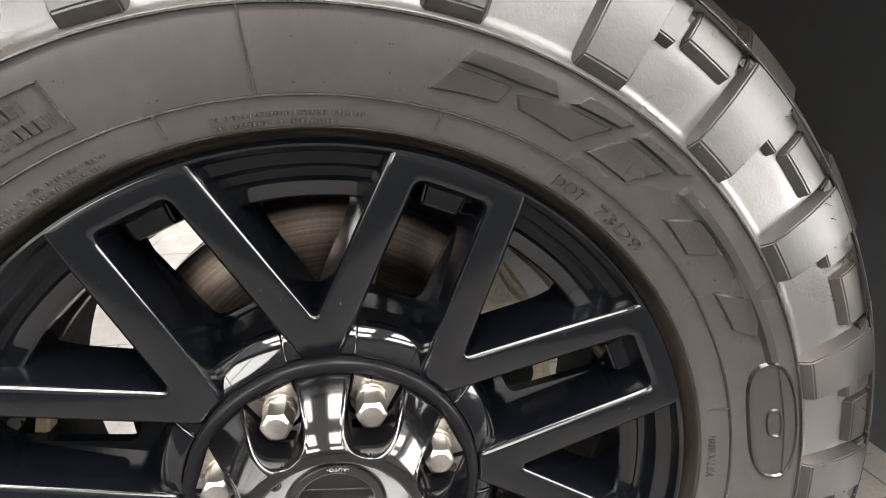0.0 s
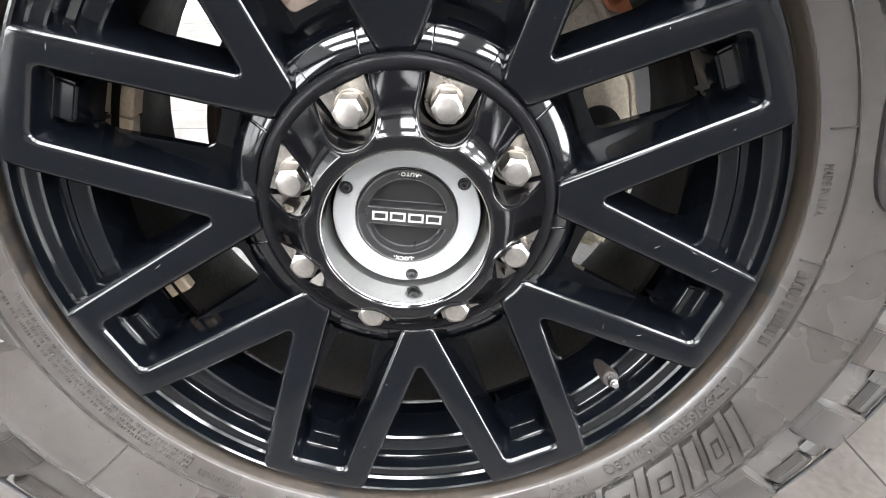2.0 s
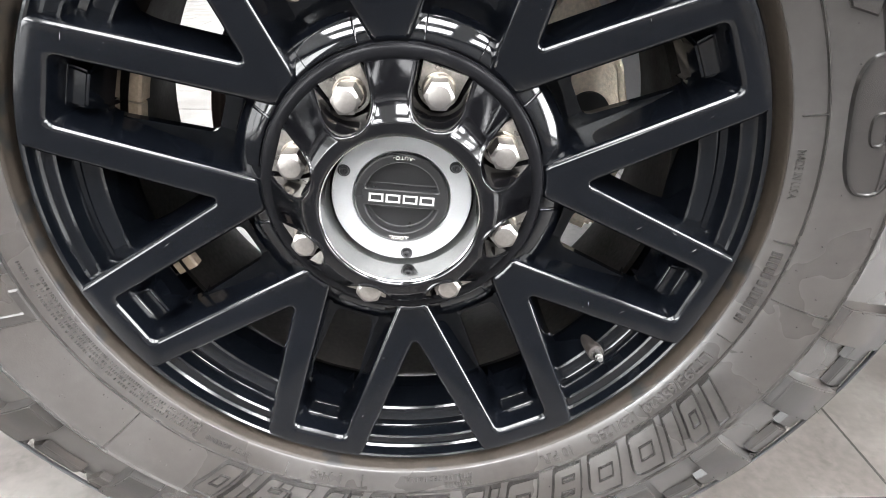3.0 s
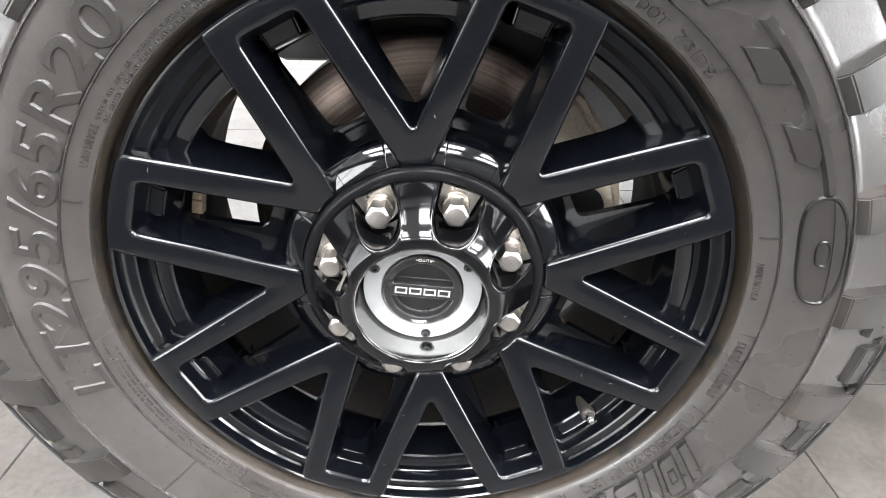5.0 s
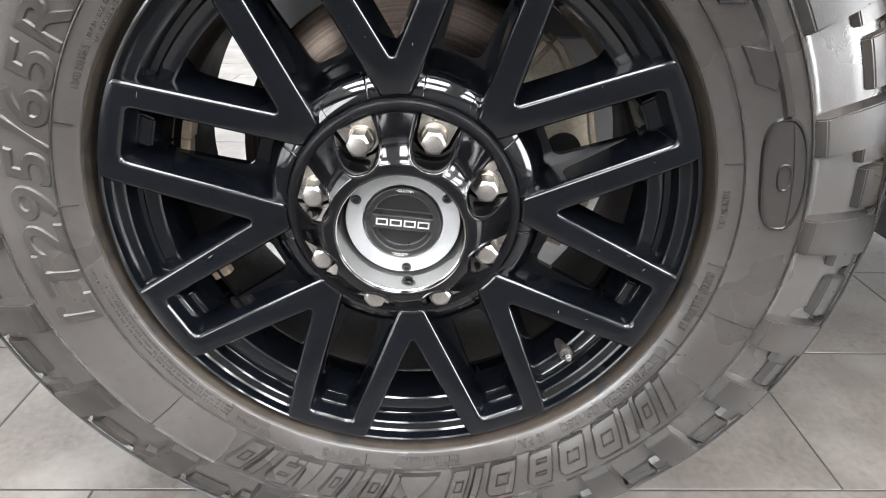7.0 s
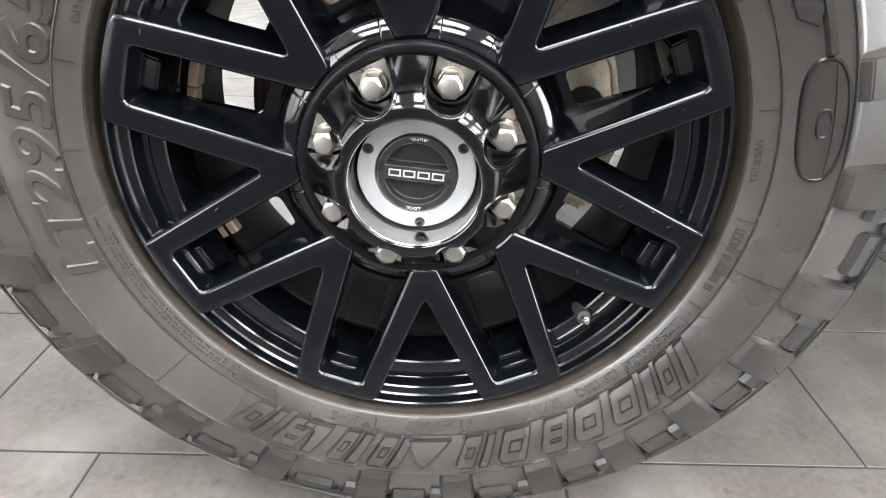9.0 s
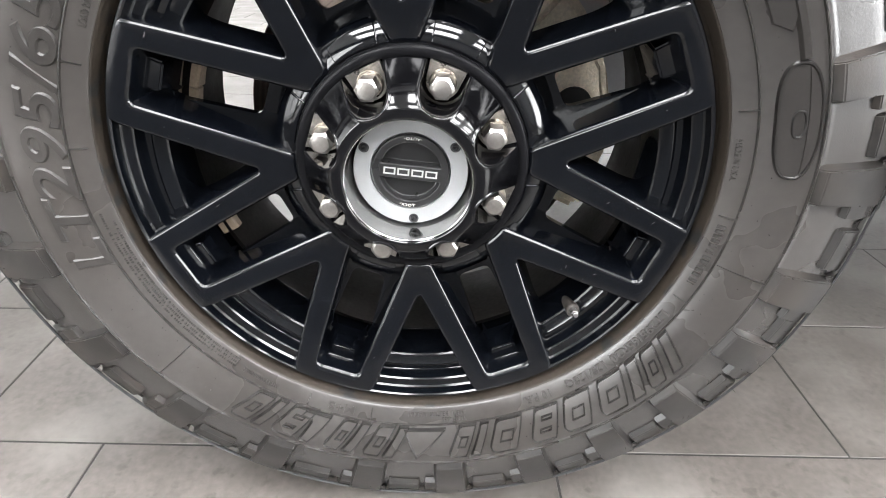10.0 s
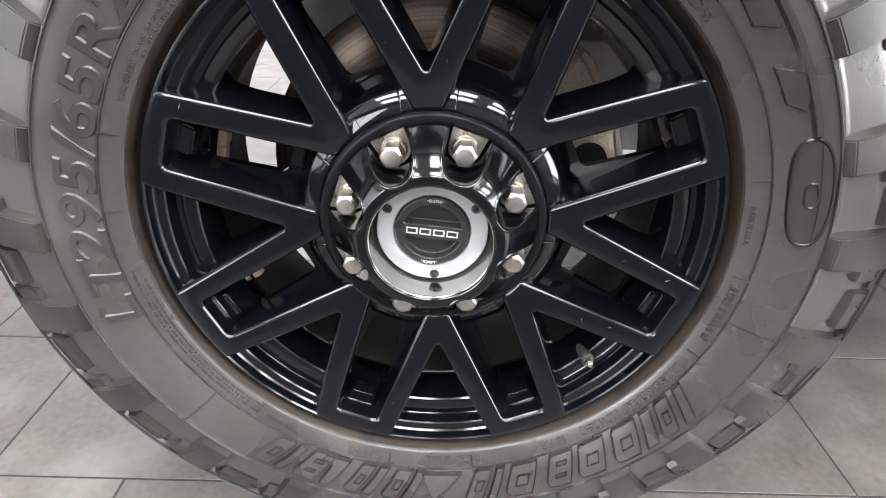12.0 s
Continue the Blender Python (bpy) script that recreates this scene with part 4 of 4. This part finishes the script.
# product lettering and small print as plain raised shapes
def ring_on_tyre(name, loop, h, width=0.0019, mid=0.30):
    """A raised outline along a closed loop on the sidewall, in the darkened edge colour."""
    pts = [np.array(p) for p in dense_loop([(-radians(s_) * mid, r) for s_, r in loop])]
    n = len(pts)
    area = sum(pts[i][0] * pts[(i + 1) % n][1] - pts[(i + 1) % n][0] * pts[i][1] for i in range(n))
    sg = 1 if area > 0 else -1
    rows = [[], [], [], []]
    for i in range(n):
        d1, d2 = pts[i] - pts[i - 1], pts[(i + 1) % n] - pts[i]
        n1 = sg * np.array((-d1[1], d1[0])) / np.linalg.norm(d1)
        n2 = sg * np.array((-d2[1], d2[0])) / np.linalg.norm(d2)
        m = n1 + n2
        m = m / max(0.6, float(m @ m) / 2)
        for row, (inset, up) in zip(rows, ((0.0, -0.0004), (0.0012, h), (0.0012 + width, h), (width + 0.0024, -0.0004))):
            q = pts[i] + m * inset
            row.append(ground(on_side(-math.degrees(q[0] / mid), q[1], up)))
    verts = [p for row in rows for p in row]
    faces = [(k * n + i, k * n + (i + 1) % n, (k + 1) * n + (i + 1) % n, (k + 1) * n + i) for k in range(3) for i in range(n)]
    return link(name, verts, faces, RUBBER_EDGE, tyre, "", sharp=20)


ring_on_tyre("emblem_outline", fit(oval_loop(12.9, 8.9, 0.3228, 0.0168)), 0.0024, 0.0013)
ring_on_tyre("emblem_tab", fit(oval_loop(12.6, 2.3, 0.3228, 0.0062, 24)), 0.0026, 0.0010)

R_IN, R_OUT, LEAN = 0.2975, 0.3345, -3.4


def slanted(a0, a1, r0=R_IN, r1=R_OUT):
    """A leaning block between two angles, given at the outer radius."""
    k = LEAN * (R_OUT - r0) / (R_OUT - R_IN)
    q = LEAN * (R_OUT - r1) / (R_OUT - R_IN)
    return [(a0 - k, r0), (a0 - q, r1), (a1 - q, r1), (a1 - k, r0)]


def raised_shape(loop, radii, top=0.0024):
    lp = fit(rounded([(a * 0.0054, r) for a, r in loop], radii, 4))
    lp = [(x / 0.0054, r) for x, r in lp]
    plate_on_tyre("raised_block", lp, top, 0.0012, mat=RUBBER)
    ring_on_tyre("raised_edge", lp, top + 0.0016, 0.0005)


def bowl(a0, a1, slots=1):
    """A block rounded at its trailing end, with one or two sunk slots."""
    lp = slanted(a0, a1)
    raised_shape(lp, [0.002, 0.002, 0.011, 0.009])
    w = a1 - a0
    for k in range(slots):
        r0 = R_IN + (0.011 if slots == 1 else 0.0075 + 0.0125 * k)
        hole = fit(slanted(a0 + 0.22 * w, a0 + 0.72 * w, r0, r0 + (0.014 if slots == 1 else 0.0065)))
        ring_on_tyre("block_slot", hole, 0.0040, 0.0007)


def stem(a0, a1):
    raised_shape(slanted(a0, a1), [0.0008, 0.0008, 0.0008, 0.0008])


stem(-32.6, -35.2)
bowl(-36.4, -40.3)
stem(-41.0, -43.9)
bowl(-44.9, -51.0)
bowl(-52.6, -58.9)
bowl(-59.9, -65.6, 2)
bowl(-68.0, -74.2)
stem(-75.4, -77.6)
bowl(-78.2, -82.4)
raised_shape([(-81.6, 0.3000), (-91.2, 0.3000), (-88.4, R_OUT)], [0.001, 0.001, 0.001])
stem(-93.0, -95.4)
bowl(-95.9, -99.8)
stem(-101.2, -103.6)
bowl(-104.1, -107.6)
raised_shape([(-106.6, 0.2985), (-112.6, 0.2985), (-113.4, 0.3060), (-110.8, 0.3080), (-112.2, R_OUT), (-110.0, R_OUT)], [0.001, 0.003, 0.001, 0.001, 0.001, 0.001])
bowl(-113.4, -118.6, 2)
stem(-119.8, -122.0)
bowl(-122.6, -126.8)
bars = []
for s0, s1, r0, dr in ((145.6, 112.5, 0.2850, 0.0028), (145.6, 114.0, 0.2805, 0.0028), (-130.5, -172.0, 0.2892, 0.0020), (-130.5, -168.0, 0.2858, 0.0020), (-130.5, -170.0, 0.2824, 0.0020),
                       (-5.9, -18.9, 0.2855, 0.0068), (101.0, 84.0, 0.2860, 0.0028), (101.0, 87.0, 0.2812, 0.0028), (121.5, 115.5, 0.3180, 0.0068), (121.0, 114.0, 0.3078, 0.0068)):
    r0, dr = un(r0), un(r0 + dr) - un(r0)
    s = s0
    while s > s1:
        w = rng.uniform(0.22, 0.42) if dr < 0.004 else 0.8
        bars.append((arc_loop(r0, r0 + dr, s, max(s1, s - w), 1), 0.0008 if dr < 0.004 else 0.0014))
        s -= w + (0.16 if rng.random() < 0.82 else 0.55)

chunks = []
for lp, h in bars:
    chunks.append(outline_plate([(-radians(s) * 0.27, r) for s, r in lp], lambda x, r: ground(on_side(-math.degrees(x / 0.27), r, -0.001)), lambda x, r: ground(on_side(-math.degrees(x / 0.27), r, h)), 0.0003))
v, f = join(chunks)
link("small_print", v, f, RUBBER_PLATE, tyre, "rows of tiny moulded marks", smooth=False)["kind"] = "stuff"

# fine raised ridges round the sidewall
for rr, hh in ((0.2972, 0.0012), (0.3415, 0.0013)):
    v, f = revolve([(un(rr - 0.0011), side_y(un(rr - 0.0011)) + 0.0005), (un(rr - 0.0005), side_y(un(rr)) - hh), (un(rr + 0.0004), side_y(un(rr)) - hh), (un(rr + 0.0011), side_y(un(rr + 0.0011)) + 0.0005)], 360)
    link("ridge", [ground(p) for p in v], f, RUBBER_PLATE, tyre, "fine raised ridge round the sidewall", sharp=25)

# thin mould lines across the bead band and the sidewall
for s, r0, r1 in ((16.1, 0.2665, 0.2805), (-3.3, 0.2665, 0.2805), (-21.7, 0.2665, 0.2805), (-40.9, 0.2665, 0.2805), (-78.6, 0.2665, 0.2805), (-97.6, 0.2665, 0.2805), (-112.0, 0.2665, 0.2805),
                  (161.5, 0.2665, 0.2805), (176.4, 0.2665, 0.2805), (45.6, 0.2665, 0.2805), (77.0, 0.2665, 0.2805), (107.0, 0.2665, 0.2805), (-12.4, 0.2822, 0.3262), (-139.5, 0.2822, 0.3262), (96.5, 0.2822, 0.3262)):
    n = 10
    loop = [(s - 0.8, r0 + (r1 - r0) * i / n) for i in range(n + 1)] + [(s - 1.06, r1 - (r1 - r0) * i / n) for i in range(n + 1)]
    plate_on_tyre("mould_line", loop, 0.0010, 0.0002)

# tiny moulding nubs, uncounted
chunks = []
for k in range(420):
    s = rng.uniform(0, 360)
    r = rng.choice((0.2870, 0.2950, 0.3080, 0.3262, 0.2805, 0.3100))
    if rng.random() < 0.45:
        a = rng.choice(LUG_ANGLES)
        s, r = a + rng.choice((-2.4, 2.4)) , rng.choice((0.3345, 0.352, 0.372, 0.392, 0.408))
        c = pol(r, s - 8.0 * (r - 0.3275), lug_y(r))
    else:
        c = on_side(s, r, 0.0002)
    q = rng.uniform(0.0004, 0.0008)
    c = Vector(ground(c))
    chunks.append(([c + Vector((q, 0, 0)), c + Vector((-q / 2, 0, q * 0.87)), c + Vector((-q / 2, 0, -q * 0.87)), c + Vector((0, -q * rng.uniform(1.0, 3.0), 0))], [(0, 1, 3), (1, 2, 3), (2, 0, 3)]))
for k in range(150):
    a, r = rng.choice(LUG_ANGLES) + rng.uniform(-11, 4), rng.choice((0.4215, 0.4195, 0.405, 0.398))
    c = Vector(ground(pol(r, a, side_y(r) - 0.010)))
    d = Vector(pol(rng.uniform(0.003, 0.009), a + rng.uniform(-70, 70), -0.001))
    w = Vector((0.0003, 0.0, 0.0003))
    chunks.append(([c - w, c + w, c + d], [(0, 1, 2)]))
v, f = join(chunks)
link("mould_nubs", v, f, RUBBER_PLATE, tyre, "tiny rubber moulding nubs", smooth=False)["kind"] = "stuff"

# ---- brake behind the wheel ----
DEEP = Matrix.Translation((0, 0, ZC)) @ Matrix.Diagonal((1.06, 1.088, 1.06, 1))
rotor = empty("brake_rotor", DEEP, "worn brown iron brake disc behind the spokes", "brake disc")
v, f = revolve([(0.100, 0.1380), (0.1050, 0.1350), (0.1830, 0.1350), (0.1860, 0.1370), (0.1865, 0.1480), (0.1830, 0.1500), (0.150, 0.150)], 160)
link("disc_face", v, f, ROTOR_IRON, rotor, "brushed worn disc face", sharp=40)
v, f = revolve([(0.150, 0.160), (0.1830, 0.160), (0.1865, 0.162), (0.1865, 0.172), (0.1830, 0.174), (0.100, 0.174)], 160)
link("disc_back", v, f, ROTOR_IRON, rotor, sharp=40)
v, f = revolve([(0.030, 0.075), (0.090, 0.077), (0.096, 0.082), (0.1010, 0.136), (0.103, 0.15)], 96)
link("disc_hat", v, f, DARK_UNDER, rotor, "dark disc centre", sharp=40)
first_vane = part("vane", box_bm(0.125, 0.184, 0.1500, 0.1600, -0.0025, 0.0025), ROTOR_IRON, rotor)
for k in range(36):
    ob = first_vane if k == 0 else first_vane.copy()
    if k:
        scene.collection.objects.link(ob)
    ob.matrix_basis = Matrix.Rotation(radians(10 * k), 4, "Y")

caliper = empty("brake_caliper", DEEP, "tan cast metal brake caliper clamped on the disc", "brake caliper")


def arc_block(r0, r1, a0, a1, y0, y1, bevel, steps=10, wobble=0.0):
    bm = bmesh.new()
    rows = []
    for i in range(steps + 1):
        a = a0 + (a1 - a0) * i / steps
        w = wobble * math.sin(2.7 * i)
        rows.append([bm.verts.new(pol(r, a, y)) for r, y in ((r0, y0), (r1 + w, y0 + 0.006), (r1, y1), (r0, y1))])
    for p, q in zip(rows, rows[1:]):
        for k in range(4):
            bm.faces.new((p[k], p[(k + 1) % 4], q[(k + 1) % 4], q[k]))
    bm.faces.new(rows[0])
    bm.faces.new(rows[-1][::-1])
    bmesh.ops.recalc_face_normals(bm, faces=bm.faces)
    bmesh.ops.bevel(bm, geom=[e for e in bm.edges if e.calc_face_angle(0) > radians(30)], offset=bevel, segments=3, affect="EDGES")
    return bm


part("caliper_body", arc_block(0.140, 0.199, 47.5, -26.0, 0.094, 0.132, 0.009, 14, wobble=0.002), CAST_TAN, caliper, "tan cast outer half")
part("caliper_bridge", arc_block(0.188, 0.202, 44.0, -20.0, 0.106, 0.205, 0.006), CAST_TAN, caliper)
part("caliper_rear", arc_block(0.130, 0.200, 42.0, -24.0, 0.178, 0.215, 0.010), DARK_UNDER, caliper, "dark rear half")
# Dark discs put the shade of the piston recesses into the colour.
for a in (12.0, -12.0):
    v, f = revolve([(0.0, 0.0915), (0.017, 0.0915), (0.020, 0.0930), (0.0210, 0.106)], 32)
    b = link("piston_boss", v, f, DARK_UNDER, caliper, "dark disc standing in for the shade in a piston bore")
    b.location = pol(0.160, a, 0)
knuckle = empty("brake_bracket", DEEP @ Matrix.Translation((0, 0, -0.425)), "rusty orange steel bracket deep behind the wheel", "bracket")
for nm, lp, y0 in (("bracket_plate", [(0.224, 0.546), (0.230, 0.559), (0.262, 0.566), (0.274, 0.560), (0.289, 0.526), (0.281, 0.521), (0.246, 0.531), (0.238, 0.540)], 0.372), ("bracket_tab", [(0.206, 0.566), (0.212, 0.590), (0.232, 0.588), (0.238, 0.567), (0.222, 0.563)], 0.378)):
    v, f = outline_plate(lp, lambda x, z: (x, y0 + 0.03, z), lambda x, z: (x, y0, z), 0.003)
    link(nm, v, f, RUST, knuckle, sharp=25)
v, f = revolve([(0.0, -0.004), (0.0055, -0.004), (0.0065, -0.002), (0.0085, -0.002), (0.0095, -0.006), (0.0115, -0.006), (0.0125, 0.002)], 24)
b = link("bracket_boss", v, f, RUST, knuckle, sharp=30)
b.location = (0.243, 0.372, 0.549)
shield = empty("dust_shield", DEEP, "dark pressed-steel dust shield behind the disc", "dust shield")
v, f = revolve([(0.060, 0.205), (0.150, 0.200), (0.218, 0.196), (0.224, 0.188), (0.226, 0.189), (0.221, 0.200), (0.150, 0.204), (0.060, 0.209)], 60, 50, 111)
link("shield_sheet", v, f, DARK_UNDER, shield)
v, f = revolve([(0.060, 0.205), (0.150, 0.200), (0.196, 0.196), (0.202, 0.188), (0.204, 0.189), (0.199, 0.200), (0.150, 0.204), (0.060, 0.209)], 60, 182, 332)
link("shield_sheet", v, f, DARK_UNDER, shield)
panel = part("inner_panel", box_bm(0.175, 0.488, 0.435, 0.441, 0.366, 0.541, 0.003, 1), GREY_SHIELD, None, "flat pale grey sheet-metal panel behind the brake")
tagged(panel, "flat pale grey sheet-metal panel behind the brake", "panel")
axle = empty("axle", DEEP, "black steering knuckle and axle behind the wheel", "axle")
v, f = revolve([(0.0, 0.18), (0.075, 0.18), (0.085, 0.19), (0.085, 0.26), (0.060, 0.28), (0.045, 0.30), (0.045, 0.62), (0.0, 0.62)], 40)
link("axle_tube", v, f, DARK_UNDER, axle)

# ---- truck body round the wheel ----
truck = empty("truck", pose(0, 0, 0), "black underside and wheel arch of the truck above the wheel", "truck")
arch = [(0.560 * math.cos(radians(a)), 0.560 * math.sin(radians(a))) for a in range(-8, 189, 7)]
verts, faces = [], []
for x, z in arch:
    for s_, y in ((1.0, -0.12), (1.0, 0.62), (1.03, 0.62), (1.03, -0.12)):
        verts.append((x * s_, y, ZC + 0.02 + z * s_))
n = len(arch)
for i in range(n - 1):
    for q in range(4):
        faces.append((i * 4 + q, i * 4 + (q + 1) % 4, (i + 1) * 4 + (q + 1) % 4, (i + 1) * 4 + q))
link("arch_liner", verts, faces, DARK_UNDER, truck, "black plastic wheel-arch liner", sharp=30)
part("chassis", box_bm(-0.40, 4.2, 0.62, 1.70, 0.62, 1.02, 0.02), DARK_UNDER, truck, "dark chassis and engine bay underside")
part("engine_underside", box_bm(-0.40, 1.2, 0.95, 1.40, 0.445, 0.63, 0.03), DARK_UNDER, truck, "dark underside of the engine")
part("rocker", box_bm(0.60, 4.2, 0.06, 0.62, 0.46, 1.05, 0.03), DARK_UNDER, truck, "black lower side of the cab")
part("far_side", box_bm(-0.40, 4.2, 1.70, 2.0, 0.62, 1.05, 0.03), DARK_UNDER, truck)
part("hood_side", box_bm(-0.62, 4.2, -0.12, 2.0, 1.03, 1.40, 0.05), DARK_UNDER, truck)

# ---- floor tiles ----
floor = part("floor", box_bm(X0, X1, Y0, Y1, -0.12, -0.0010), GROUT, None, "floor of large pale grey stone tiles with thin dark joints")
floor["kind"] = "structure"
TL, TW, JOINT, SPIN = 0.619, 0.3040, 0.0036, 1.40
spin = Matrix.Rotation(radians(SPIN), 4, "Z")
tile_bm = box_bm(-TL / 2 + JOINT / 2, TL / 2 - JOINT / 2, -TW / 2 + JOINT / 2, TW / 2 - JOINT / 2, -0.006, 0.0, 0.0004, 1)
first_tile = part("tile", tile_bm, TILE, floor, smooth=False)
row0 = 0.0355
near, far = [], []
for j in range(-16, 24):
    yc = row0 + (j + 0.5) * TW
    shift = {0: -0.6256, 1: -0.832, 2: -0.42}[j % 3] if j >= 0 else {2: -0.4262, 1: -0.220, 0: -0.014}[j % 3]
    for i in range(-12, 14):
        xc = shift + (i + 0.5) * TL
        p = spin @ Vector((xc, yc, 0))
        if not (X0 - 0.3 < p.x < X1 + 0.3 and Y0 - 0.15 < p.y < Y1 + 0.15):
            continue
        # no tiles under the added dark strip
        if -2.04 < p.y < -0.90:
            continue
        (near if -2.4 < p.x < 2.6 and -1.2 < p.y < 3.6 else far).append(p)
for n_, p in enumerate(near):
    ob = first_tile if n_ == 0 else first_tile.copy()
    if n_:
        scene.collection.objects.link(ob)
    ob.matrix_basis = Matrix.Translation(p + Vector((0, 0, rng.uniform(-0.0002, 0.0002)))) @ spin
# Unseen dark strip, added so that the gloss spokes reflect a dark floor.
dark_strip = part("floor_dark_strip", box_bm(X0, X1, -2.20, -0.74, -0.02, 0.003, 0.002, 1), DARK_FLOOR, None, "unseen dark floor strip, added to darken reflections in the wheel")
dark_strip["kind"] = "structure"
chunks = []
src = ([tuple(q.co) for q in first_tile.data.vertices], [tuple(q.vertices) for q in first_tile.data.polygons])
for p in far:
    m = Matrix.Translation(p) @ spin
    chunks.append(([(max(X0, min(X1, w.x)), max(Y0, min(Y1, w.y)), w.z) for w in (m @ Vector(q) for q in src[0])], src[1]))
v, f = join(chunks)
link("far_tiles", v, f, TILE, floor, "pale grey stone tiles farther off", smooth=False)["kind"] = "stuff"
